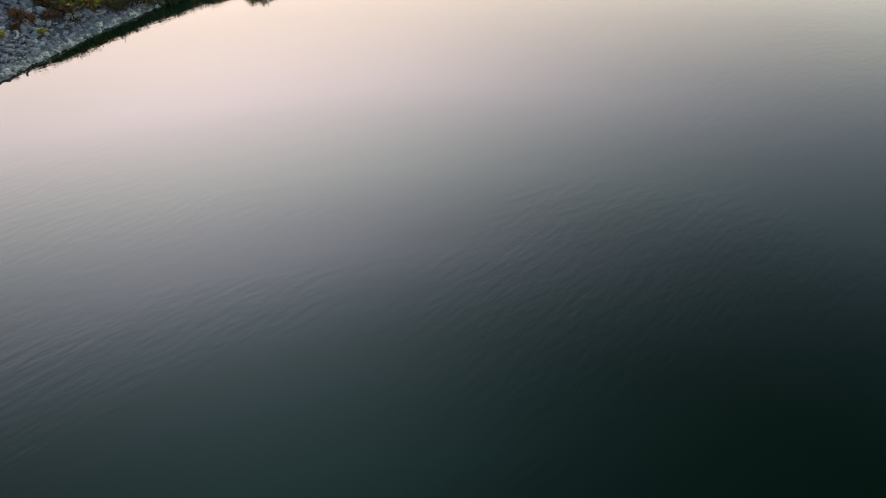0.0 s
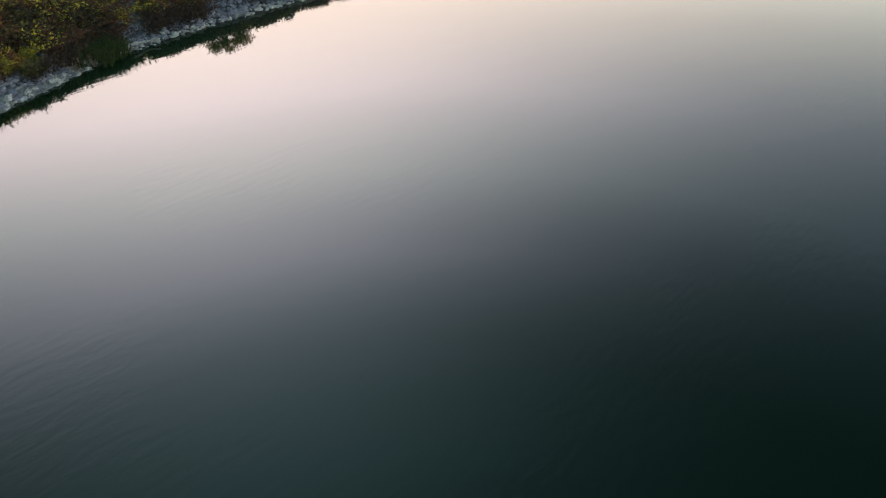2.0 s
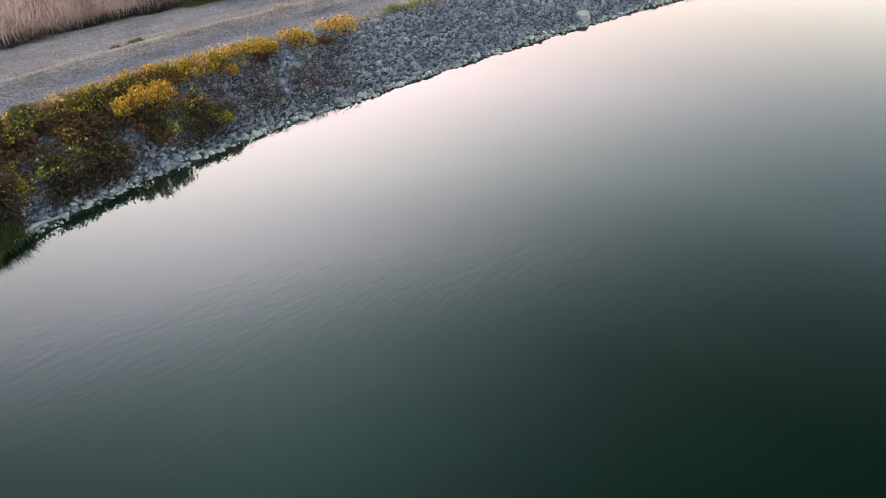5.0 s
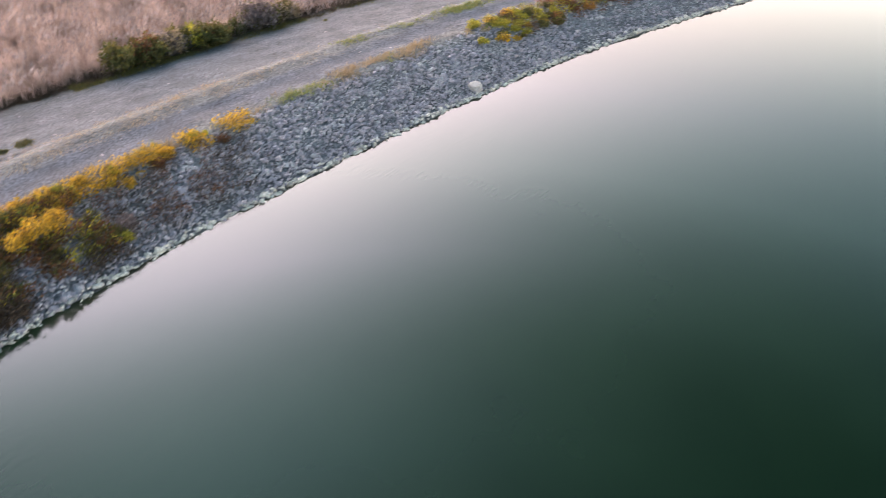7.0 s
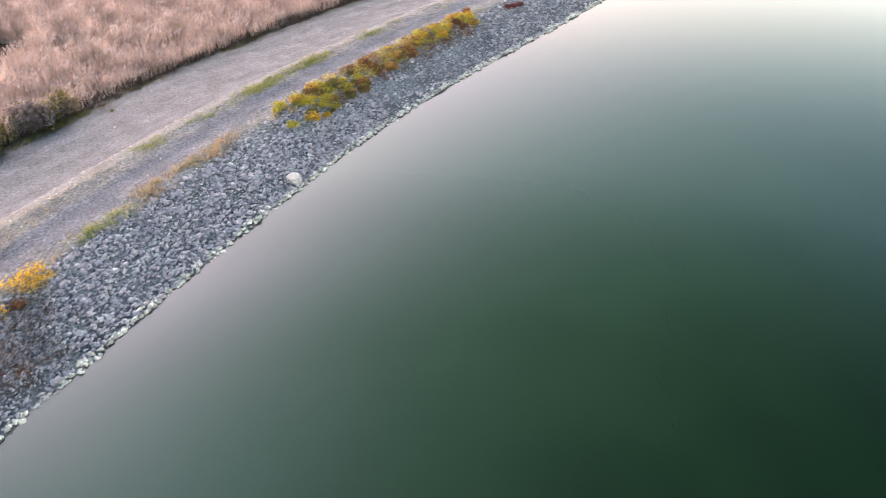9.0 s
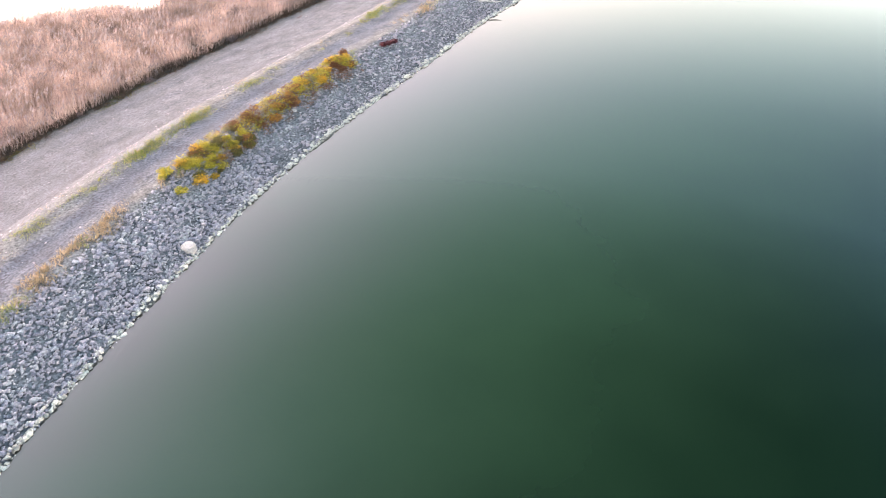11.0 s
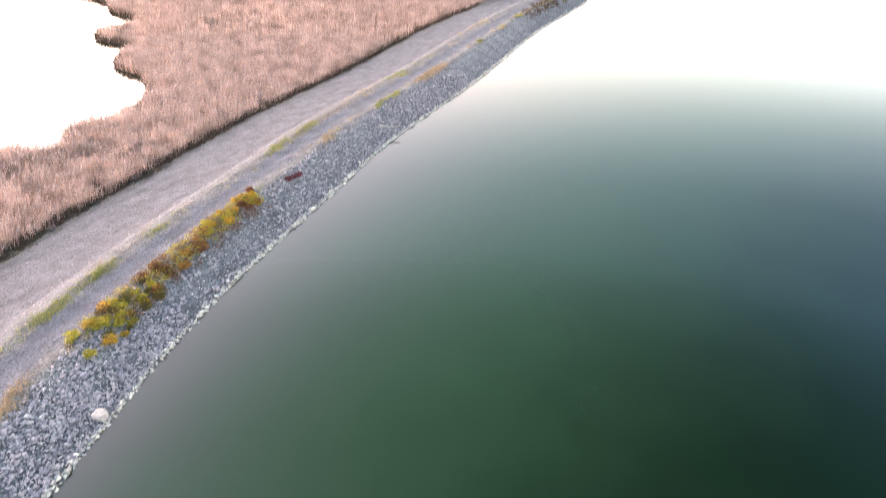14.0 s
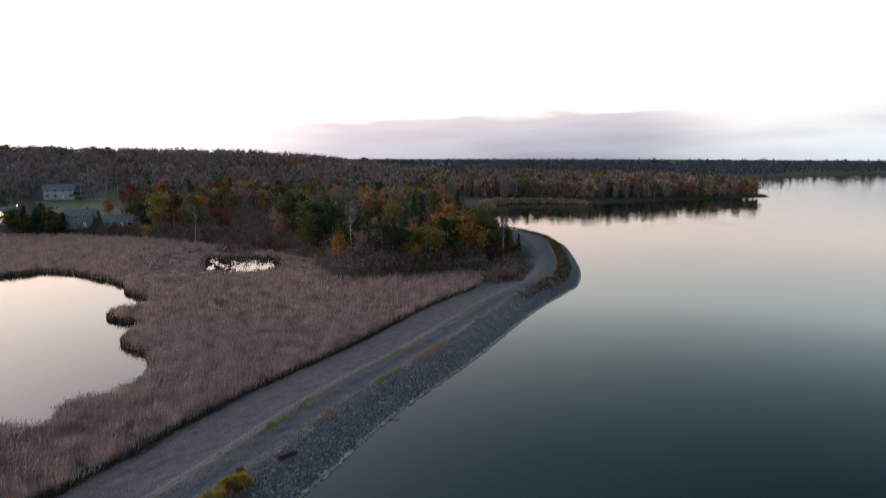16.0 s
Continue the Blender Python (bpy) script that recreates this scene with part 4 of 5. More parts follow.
sD = along(-10.2, 25.8)
vines("rusty_vines", sA, sD, 0.9, 4.8, 3600, "rust", "withered rust-brown vines trailing over the riprap", 0.6, 0.06)
vines("dark_vines", sA, sD, 0.5, 4.6, 3600, "umber", "dark withered brambles over the riprap", 0.45, 0.055)
vines("bramble_thicket", sA, 112.0, 0.3, 4.0, 5200, "umber", "dense dark brambles down to the water", 0.5, 0.06)
vines("olive_vines", sA, sD, 1.2, 4.8, 3000, "olive", "olive-green vines trailing over the riprap", 0.6, 0.06)
vines("yellow_vines", sA, sD, 1.0, 4.6, 1500, "yellow", "yellow leaves scattered over the brambles", 0.65, 0.06)
vines("golden_vines", sA, 126.0, 4.0, 5.2, 2800, "gold", "golden leaves trailing along the crest", 0.42, 0.055)
vines("withered_vines", 109.0, 125.0, 0.5, 4.6, 2300, "umber", "withered stalks over the riprap", 0.3, 0.04)
vines("rusty_vines", sD, 123.0, 1.0, 4.4, 800, "rust", "withered rust-brown stalks over the riprap", 0.35, 0.04)
vines("rusty_vines", s0, s1, 2.8, 5.8, 1700, "rust", "withered rust-brown vines trailing over the dam's shoulder")
vines("yellow_vines", s0 - 1, s1 + 1, 3.6, 5.8, 1500, "yellow", "yellowing vines trailing along the dam's shoulder")


sF = along(121, 99.4)
vines("rusty_vines", sF - 18, DAM_LENGTH - 12, 2.6, 5.9, 2200, "umber", "dark withered brush along the far end of the dam", 0.8, 0.13)
vines("olive_vines", sF, DAM_LENGTH - 12, 2.4, 5.9, 2600, "olive", "olive brush along the far end of the dam", 0.8, 0.13)


def tufts(name, s, d, height, material, label, blades=14, spread=0.16, lift=0.0):
    """Grass: tapering blades that lean outward from each tuft's foot."""
    n = len(s) * blades
    foot = np.repeat(dam_points(s, d, lift), blades, 0)
    foot[:, :2] += rng.normal(0, spread, (n, 2))
    a = rng.uniform(0, 6.28, n)
    h = np.repeat(height, blades) * rng.uniform(0.5, 1.15, n)
    w = 0.012 + 0.02 * h
    side = np.stack([np.cos(a) * w, np.sin(a) * w, 0 * a], 1)
    tip = foot + np.stack([rng.normal(0, 0.35, n) * h, rng.normal(0, 0.35, n) * h, h], 1)
    v = np.stack([foot - side, foot + side, tip], 1).reshape(-1, 3)
    return tagged(new(name, bulk(name, v, np.arange(3 * n).reshape(-1, 3), material)), label, "grass", kind="stuff")


def patchy(s0, s1, d0, d1, n, size=4.0, seed=0, above=0.1):
    s, d = rng.uniform(s0, s1, n), rng.uniform(d0, d1, n)
    k = 0.6 * waves(s, d * 2, size, seed) + 0.7 * waves(s, d, size * 3.7, seed + 50) + rng.normal(0, 0.22, n) > above
    return s[k], d[k]


sE = along(121, 99)
s, d = patchy(118, sE, 8.2, 9.9, 5500, 2.5, 21, 0.85)
tufts("grass_strip", s, d, rng.uniform(0.07, 0.2, len(s)), LEAF["grass"], "patchy green and straw grass between the two tracks")
for a, b, h in ((144.5, 149.0, 130), (149.5, 153.5, 100), (157.0, 159.0, 30), (176.0, 180.0, 60), (183.5, 186.0, 40)):
    s, d = rng.normal((a + b) / 2, (b - a) / 3.5, h), rng.normal(9.0, 0.32, h)
    tufts("grass_strip", s, d, rng.uniform(0.1, 0.25, h), LEAF["grass"], "green grass patch on the strip between the two tracks", 16)
s, d = patchy(80, sE, 4.7, 5.6, 5200, 2.6, 22, 0.75)
tufts("crest_grass", s, d, rng.uniform(0.12, 0.38, len(s)), LEAF["grass"], "green and straw grass along the dam's shoulder")
s, d = patchy(112, sE + 60, 8.2, 10.6, 6000, 3.0, 27, 0.35)
tufts("straw_grass", s, d, rng.uniform(0.05, 0.16, len(s)), LEAF["tan"], "thin straw grass on the strip between the tracks", 10, 0.22)
s, d = patchy(30, sE + 60, 4.5, 5.9, 8000, 3.0, 23, 0.4)
tufts("dry_grass", s, d, rng.uniform(0.12, 0.42, len(s)), LEAF["tan"], "dry tan grass along the dam's shoulder")
s = rng.uniform(30, along(125, 101), 4200)
d = 22.6 + 0.4 * waves(s, s, 5, 9) + rng.normal(0, 0.35, len(s))
tufts("verge_grass", s, d, rng.uniform(0.1, 0.35, len(s)), LEAF["umber"], "dull withered grass at the foot of the reeds")
s, d = patchy(124, 160, 21.4, 22.6, 2400, 6.0, 25, -0.1)
tufts("verge_weeds", s, d, rng.uniform(0.06, 0.2, len(s)), LEAF["olive"], "low olive weeds along the foot of the reeds")
# the sedge clump standing in the shallows
s = along(-16.6, 18.4) + rng.normal(0, 0.55, 60)
d = 0.35 + rng.normal(0, 0.35, 60)
ob = tufts("sedge_clump", s, d, rng.uniform(0.35, 0.75, 60), LEAF["green"], "clump of tall green sedge at the waterline", 26, 0.12)
s = along(-16.9, 17.2) + rng.normal(0, 0.5, 12)
tufts("withered_sedge", s, 0.4 + rng.normal(0, 0.3, 12), rng.uniform(0.3, 0.6, 12), LEAF["tan"], "withered tan sedge at the waterline", 18, 0.12)


# ---- reeds ----
def reed_places(n, x0, x1, y0, y1, thin):
    x, y = rng.uniform(x0, x1, n), rng.uniform(y0, y1, n)
    keep = inside(MARSH_POLY, x, y) & ~inside(POND_POLY, x, y) & ~inside(SMALL_POND, x, y) & ~inside(POOL, x, y)
    gone = np.hypot(x - 15, y - 75)
    keep &= rng.uniform(0, 1, n) < np.where(gone < 70, 1.0, thin)
    x, y = x[keep], y[keep]
    # clumping, with small gaps
    k = waves(x, y, 2.6, 31) + 0.6 * waves(x, y, 0.9, 32) > -1.0
    return x[k], y[k]


def build_reeds():
    x, y = reed_places(2300000, -45, 135, 40, 345, 0.25)
    n = len(x)
    h = 1.75 + 0.25 * waves(x, y, 12, 8) + 0.38 * waves(x, y, 2.2, 33) + 0.15 * waves(x, y, 5.0, 34) + rng.uniform(-0.4, 0.3, n)
    edge = away(POND_POLY, x, y)
    h = h * np.where(edge < 1.5, 0.8, 1.0)
    h = h * np.where(away(SMALL_POND, x, y) < 14, 0.42, 1.0)
    a = rng.uniform(0, 6.28, n)
    w = rng.uniform(0.024, 0.06, n) * np.where(np.hypot(x - 15, y - 75) < 70, 1.0, 2.2)
    base = np.stack([x, y, np.full(n, -1.85)], 1)
    side = np.stack([np.cos(a) * w, np.sin(a) * w, np.zeros(n)], 1)
    top = base + np.stack([rng.normal(0.1, 0.3, n), rng.normal(-0.05, 0.3, n), h], 1)
    v = np.stack([base - side, base + side, top], 1).reshape(-1, 3)
    ob = new("reed_bed", bulk("reed_bed", v, np.arange(3 * n).reshape(-1, 3), REED))
    tagged(ob, "dense bed of dry pinkish tan reeds in the marsh", "reeds", kind="stuff")
    k = np.where(rng.uniform(0, 1, n) < 0.24)[0]
    m = len(k)
    t, a = top[k], rng.uniform(0, 6.28, m)
    b = np.stack([np.cos(a) * 0.08, np.sin(a) * 0.08, np.full(m, -0.10)], 1)
    tip = np.stack([rng.normal(0.1, 0.08, m), rng.normal(0, 0.08, m), np.full(m, 0.14)], 1)
    low = np.stack([0 * a, 0 * a, np.full(m, -0.26)], 1)
    v = np.stack([t + low, t + b, t + tip], 1).reshape(-1, 3)
    ob = new("reed_plumes", bulk("reed_plumes", v, np.arange(3 * m).reshape(-1, 3), PLUME))
    tagged(ob, "pale feathery seed plumes on the reeds", "reeds", kind="stuff")


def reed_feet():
    """Dark stems set thick to paint the shade at the open rims of the bed: round the pond and along the dam."""
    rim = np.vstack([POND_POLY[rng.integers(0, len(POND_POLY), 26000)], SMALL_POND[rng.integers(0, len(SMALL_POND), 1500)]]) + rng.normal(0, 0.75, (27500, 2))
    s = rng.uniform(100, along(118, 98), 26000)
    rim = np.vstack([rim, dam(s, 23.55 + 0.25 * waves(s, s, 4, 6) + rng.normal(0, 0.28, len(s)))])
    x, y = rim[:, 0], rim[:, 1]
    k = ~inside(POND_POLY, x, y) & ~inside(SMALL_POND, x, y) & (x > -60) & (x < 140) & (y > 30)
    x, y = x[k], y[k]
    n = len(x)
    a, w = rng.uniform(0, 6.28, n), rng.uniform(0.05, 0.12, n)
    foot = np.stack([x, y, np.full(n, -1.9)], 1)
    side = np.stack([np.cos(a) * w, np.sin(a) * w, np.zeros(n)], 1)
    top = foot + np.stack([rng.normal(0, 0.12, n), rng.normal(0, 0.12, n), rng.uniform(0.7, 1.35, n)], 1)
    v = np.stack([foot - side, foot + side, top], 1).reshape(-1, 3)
    tagged(new("reed_feet", bulk("reed_feet", v, np.arange(3 * n).reshape(-1, 3), REED_SHADE)), "dark reed stems painting the shaded foot of the bed at the rims of the marsh", "reeds", kind="stuff")


def tussocks():
    """Rounded clumps of reed that stand out from the bed along the pond's rim."""
    e = POND_POLY[(POND_POLY[:, 0] > -10) & (POND_POLY[:, 1] > 90)]
    at = e[rng.integers(0, len(e), 700)] + rng.normal(0, 1.5, (700, 2))
    at = at[~inside(POND_POLY, at[:, 0], at[:, 1]) & (away(POND_POLY, at[:, 0], at[:, 1]) > 0.7)][:130]
    per = 190
    n = len(at) * per
    size = np.repeat(rng.uniform(0.8, 1.5, len(at)), per)
    a, q = rng.uniform(0, 6.28, n), np.sqrt(rng.uniform(0, 1, n))
    out = np.stack([np.cos(a), np.sin(a)], 1)
    foot = np.column_stack([np.repeat(at, per, 0) + out * (q * size * 0.5)[:, None], np.full(n, -1.9)])
    top = foot + np.column_stack([out * (q * size * 0.75)[:, None], size * 1.35 * np.sqrt(1.15 - q ** 2) * rng.uniform(0.75, 1.1, n)])
    w = rng.uniform(0.04, 0.09, n)
    side = np.stack([-out[:, 1] * w, out[:, 0] * w, 0 * w], 1)
    v = np.stack([foot - side, foot + side, top], 1).reshape(-1, 3)
    tagged(new("reed_tussocks", bulk("reed_tussocks", v, np.arange(3 * n).reshape(-1, 3), REED)), "rounded reed tussocks along the pond's rim", "reeds", kind="stuff")


build_reeds()
reed_feet()
tussocks()
# dark alder scrub standing in the reeds
for x, y, k in [(25, 85, 1.3), (27, 86.2, 1.0), (60, 140, 1.2), (62, 143, 1.2), (66, 141, 1.0), (57, 122, 1.0), (36, 92, 0.8), (12, 72, 0.8), (22, 78, 0.9), (31, 80.5, 0.7), (44, 97, 0.9), (48, 104, 1.0), (70, 118, 0.9), (5, 68, 0.7), (75, 158, 1.1)]:
    plant("mauve", x, y, -1.75, k, 1.3, "scrub in the reeds")


# ---- trees ----
def broad_tree(colour, seed, height=10.0, width=3.2, bark=BARK, fill=1.0, leaf=0.28, low=0.14):
    """A deciduous tree: a tapered trunk, forking limbs, and leaf clumps at the limbs' ends."""
    r = np.random.default_rng(seed)
    root = new("tree")
    bm = bmesh.new()
    lean = r.normal(0, 0.03, 2)
    spine = [Vector((lean[0] * z + 0.1 * math.sin(z + seed), lean[1] * z, z)) for z in np.linspace(-0.3, height * 0.86, 8)]
    base = 0.011 * height + 0.05
    for k in range(7):
        tube(bm, spine[k], spine[k + 1], base * (1 - k / 7.6), base * (1 - (k + 1) / 7.6), 6)
    ends = []
    for k in range(int(r.integers(13, 18))):
        u = r.uniform(low, 0.97)
        p = spine[0].lerp(spine[-1], u)
        a = r.uniform(0, 6.283)
        reach = width * (1.05 - 0.7 * abs(u - 0.5) * 1.6) * r.uniform(0.55, 1.1)
        q = p + Vector((math.cos(a) * reach, math.sin(a) * reach, reach * r.uniform(0.25, 0.75)))
        mid = p.lerp(q, 0.55) + Vector((0, 0, 0.12 * reach))
        tube(bm, p, mid, base * 0.42 * (1.1 - u), base * 0.25 * (1.1 - u), 4)
        tube(bm, mid, q, base * 0.25 * (1.1 - u), 0.015, 4)
        ends += [mid, q]
        for _ in range(2):
            t = mid + Vector(r.normal(0, 0.45 * reach, 3) * (1, 1, 0.7))
            tube(bm, mid, t, 0.03, 0.012, 3)
            ends.append(t)
    ends.append(spine[-1])
    part("trunk", mesh_of("trunk", bm, bark), root)
    if fill > 0:
        centres = np.array([tuple(e) for e in ends])
        v, f = leaf_cloud(centres, np.array((0.17, 0.17, 0.14)) * width, int(21 * fill), leaf * 1.15, r)
        part("crown", bulk("crown", v, f, LEAF[colour]), root)
    else:
        bm = bmesh.new()
        for e in ends:
            for _ in range(5):
                tube(bm, e, e + Vector(r.normal(0, 0.5, 3) + (0, 0, 0.5)), 0.018, 0.006, 3)
        tagged(part("twigs", mesh_of("twigs", bm, TWIG), root), kind="stuff")
    return root


def pine_tree(seed, height=11.0, width=2.2):
    """A conifer: whorls of drooping boughs set with needle clumps."""
    r = np.random.default_rng(seed)
    root = new("tree")
    bm = bmesh.new()
    tube(bm, (0, 0, -0.3), (0, 0, height), 0.17, 0.02, 6)
    centres = []
    for z in np.arange(height * 0.12, height * 0.97, 0.5):
        reach = width * (1 - (z / height) ** 1.3) * r.uniform(0.8, 1.15) + 0.15
        for k in range(6):
            a = r.uniform(0, 6.283)
            q = (math.cos(a) * reach, math.sin(a) * reach, z - 0.12 * reach + r.normal(0, 0.1))
            tube(bm, (0, 0, z), q, 0.03, 0.01, 3)
            for u in (0.35, 0.65, 0.95):
                centres.append((q[0] * u, q[1] * u, z + (q[2] - z) * u))
    part("trunk", mesh_of("trunk", bm, BARK), root)
    v, f = leaf_cloud(np.array(centres), (0.16, 0.16, 0.12), 6, 0.15, r, 0.05)
    part("crown", bulk("crown", v, f, LEAF["pine"]), root)
    return root


TREE_LABEL = {"yellow": "slender tree with thinning yellow-green autumn leaves", "gold": "small tree with bright golden leaves", "orange": "tree with orange-brown autumn leaves",
              "rust": "tree with rust-coloured autumn leaves", "olive": "leafy tree with dull olive-green crown", "green": "full dark green leafy tree", "pine": "dark green conifer with drooping boughs",
              "red": "round tree with deep red leaves", "mauve": "nearly bare tree with greyish mauve twigs", "birch": "bare birch with pale slender trunk", "russet": "tree with faded pinkish russet leaves"}
TREES = {}
for i, kind in enumerate(TREE_LABEL):
    if kind == "pine":
        TREES[kind] = [pine_tree(300 + j, 10 + j) for j in range(3)]
    elif kind == "birch":
        TREES[kind] = [broad_tree("tan", 320 + j, 11 + j, 2.0, BIRCH, 0, low=0.4) for j in range(2)]
    elif kind == "mauve":
        TREES[kind] = [broad_tree("mauve", 330 + j, 10 + j, 2.6, TWIG, 0.35, 0.14) for j in range(2)]
    else:
        TREES[kind] = [broad_tree("amber" if kind == "yellow" else kind, 340 + i * 5 + j, 9.5 + 1.5 * j, 2.9 + 0.3 * j, BARK if j else BIRCH, 0.85 + 0.2 * j) for j in range(2)]
TREE_HEIGHT = {t.name: max(v.co.z for v in t.children[0].data.vertices) for ts in TREES.values() for t in ts}
TREE_SPOTS = []


def set_tree(kind, x, y, tall, wide=1.0, group="trees behind the marsh"):
    model = TREES[kind][int(rng.integers(0, len(TREES[kind])))]
    k = tall / TREE_HEIGHT[model.name.split(".copy")[0]]
    z = float(land_height(np.array([x]), np.array([y]))[0])
    m = pose(x, y, z - 0.05, 0, 0, rng.uniform(0, 360)) @ Matrix.Diagonal((k * wide, k * wide, k, 1))
    if model.name in USED:
        ob = copy_thing(model, m @ Matrix.Diagonal((*[1 / c for c in model.scale], 1)))
    else:
        USED.add(model.name)
        ob = model
        ob.matrix_basis = m
    TREE_SPOTS.append((x, y))
    tagged(ob, TREE_LABEL[kind], "tree", group)


# the spit at the far end of the dam
for kind, x, y, tall, wide in [
        ("pine", 163.0, 180.0, 14.5, 0.8), ("olive", 152.0, 160.0, 12.0, 1.2), ("olive", 146.0, 156.0, 12.5, 1.2), ("orange", 141.0, 153.0, 11.0, 1.1), ("orange", 150.0, 172.0, 13.0, 1.1),
        ("rust", 157.0, 165.0, 10.0, 1.1), ("green", 137.0, 156.0, 10.0, 1.1), ("yellow", 126.5, 151.5, 8.5, 1.2), ("yellow", 130.0, 153.0, 7.5, 1.2), ("gold", 119.5, 150.0, 4.2, 1.0),
        ("pine", 116.0, 155.0, 10.5, 1.15), ("birch", 155.0, 151.0, 12.0, 0.8), ("birch", 157.0, 153.0, 9.0, 0.7), ("mauve", 160.0, 158.0, 8.0, 1.0), ("rust", 151.0, 150.5, 6.5, 1.2),
        ("gold", 145.0, 150.5, 7.0, 1.1), ("mauve", 111.0, 162.0, 8.5, 1.0), ("orange", 107.0, 168.0, 7.0, 1.0), ("pine", 156.0, 195.0, 15.0, 0.8), ("pine", 168.0, 205.0, 14.0, 0.8),
        ("green", 160.0, 172.0, 11.0, 1.1), ("olive", 168.0, 172.0, 10.0, 1.0), ("rust", 172.0, 168.0, 7.0, 1.1), ("mauve", 168.0, 160.0, 6.0, 1.0),
        ("birch", 116.5, 176.0, 13.0, 0.8), ("green", 121.0, 190.0, 14.0, 1.1), ("pine", 124.0, 200.0, 14.0, 1.0), ("mauve", 119.0, 178.0, 11.0, 1.0), ("russet", 130.0, 200.0, 12.5, 0.9),
        ("mauve", 113.0, 214.0, 6.0, 1.0), ("green", 124.0, 222.0, 16.5, 1.2), ("mauve", 108.0, 226.0, 5.0, 1.2), ("mauve", 101.0, 218.0, 4.0, 1.2), ("birch", 107.0, 217.0, 7.0, 0.8),
        ("birch", 98.5, 247.0, 13.0, 0.7), ("gold", 90.5, 274.0, 5.5, 0.8), ("yellow", 96.0, 275.0, 15.0, 1.1), ("olive", 104.0, 262.0, 14.0, 1.1), ("rust", 110.0, 250.0, 12.0, 1.1),
        ("red", 119.5, 379.0, 10.5, 1.3), ("red", 114.0, 377.0, 7.5, 1.2), ("orange", 98.0, 345.0, 7.5, 1.3)]:
    set_tree(kind, x, y, tall * (1.15 if y < 185 else 1.0), wide)
for k in range(30):
    u, w = rng.uniform(0, 1), rng.uniform(0, 1)
    set_tree(["olive", "green", "olive", "rust", "green", "orange", "pine"][k % 7], 112 + 52 * u + 4 * w, 151 - 1 * u + 24 * w * (0.4 + 0.6 * u), rng.uniform(6, 10) + 3 * w, rng.uniform(1.0, 1.3), "trees on the spit")
# the dark stand between the spit and the small pond
for kind, x, y, tall, wide in [
        ("pine", 123.5, 171.0, 11.0, 1.2), ("green", 119.0, 177.0, 10.0, 1.2), ("russet", 126.0, 176.0, 10.5, 1.0), ("pine", 117.5, 187.0, 13.5, 1.2), ("green", 115.5, 193.5, 12.5, 1.3), ("pine", 120.0, 194.0, 15.0, 1.2),
        ("olive", 116.5, 199.5, 12.0, 1.3), ("green", 121.0, 203.0, 14.0, 1.3), ("olive", 118.0, 182.0, 9.0, 1.2), ("mauve", 122.0, 168.0, 7.0, 1.2), ("orange", 128.5, 169.5, 8.5, 1.2), ("mauve", 114.0, 186.0, 6.5, 1.2)]:
    set_tree(kind, x, y, tall, wide)
# a bare snag standing at the small pond's rim
for x, y, tall in [(97.5, 206.0, 5.5), (98.3, 207.6, 4.5), (97.0, 207.4, 3.6)]:
    set_tree("mauve", x, y, tall, 0.8, "snags at the small pond")
# hedge of conifers and bushes before the houses
for k in range(13):
    set_tree("pine" if k % 3 else "olive", 54 + k * 1.25 + rng.normal(0, 0.8), 321 - k * 1.15 + rng.normal(0, 1.5), rng.uniform(7, 11), 1.7, "hedge before the houses")
for x, y, tall in [(81.2, 299.5, 7.0), (79.6, 298.5, 5.0), (94.5, 292.0, 9.5), (97.0, 294.0, 8.0), (70.0, 305.5, 8.0), (100.0, 297.0, 10.0)]:
    set_tree("pine", x, y, tall, 1.6, "hedge before the houses")
for x, y, tall, kind in [(85.0, 293.0, 2.6, "rust"), (88.5, 291.5, 2.2, "mauve"), (91.5, 290.0, 2.8, "mauve"), (75.0, 300.0, 3.4, "mauve"), (103.0, 404.0, 6.0, "mauve"), (99.0, 400.0, 5.0, "green"), (106.0, 398.0, 6.5, "mauve")]:
    set_tree(kind, x, y, tall, 1.5, "bushes by the houses")
# white bare trunks beside the upper house
for k in range(7):
    set_tree("birch", 108 + k * 3.0 + rng.normal(0, 0.8), 428 - k * 2 + rng.normal(0, 2), rng.uniform(14, 18), 0.6, "bare trunks by the upper house")
HOMES = [(93.0, 411.0), (77.0, 309.0), (88.0, 300.0), (154.0, 432.0), (58.0, 336.0)]
# the wood between, by chance within its bounds
WOOD = [(112, 160), (140, 158), (175, 172), (188, 200), (215, 232), (250, 275), (235, 330), (190, 370), (140, 385), (112, 372), (104, 330), (82, 312), (98, 280), (109, 240), (117, 212), (118, 185)]
KINDS = ["mauve", "green", "olive", "rust", "russet", "yellow", "pine", "mauve", "olive", "mauve", "russet", "mauve", "orange"]
SIGHT = [(86, 204), (106, 198), (176, 330), (148, 348)]
tries = 0
while len(TREE_SPOTS) < 290 and tries < 4000:
    tries += 1
    x, y = rng.uniform(80, 255), rng.uniform(150, 390)
    if not inside(WOOD, np.array([x]), np.array([y]))[0] or min(math.hypot(x - p, y - q) for p, q in TREE_SPOTS) < 3.6:
        continue
    if min(math.hypot(x - p, y - q) for p, q in HOMES) < 16:
        continue
    kind = KINDS[int(rng.integers(0, len(KINDS)))]
    low = inside(SIGHT, np.array([x]), np.array([y]))[0]
    if low and y < 290:
        set_tree("mauve", x, y, rng.uniform(4.0, 6.0), 1.3)
    else:
        set_tree(kind, x, y, rng.uniform(9.0, 14.5) * (1 if y > 200 else 0.75), rng.uniform(0.9, 1.2))
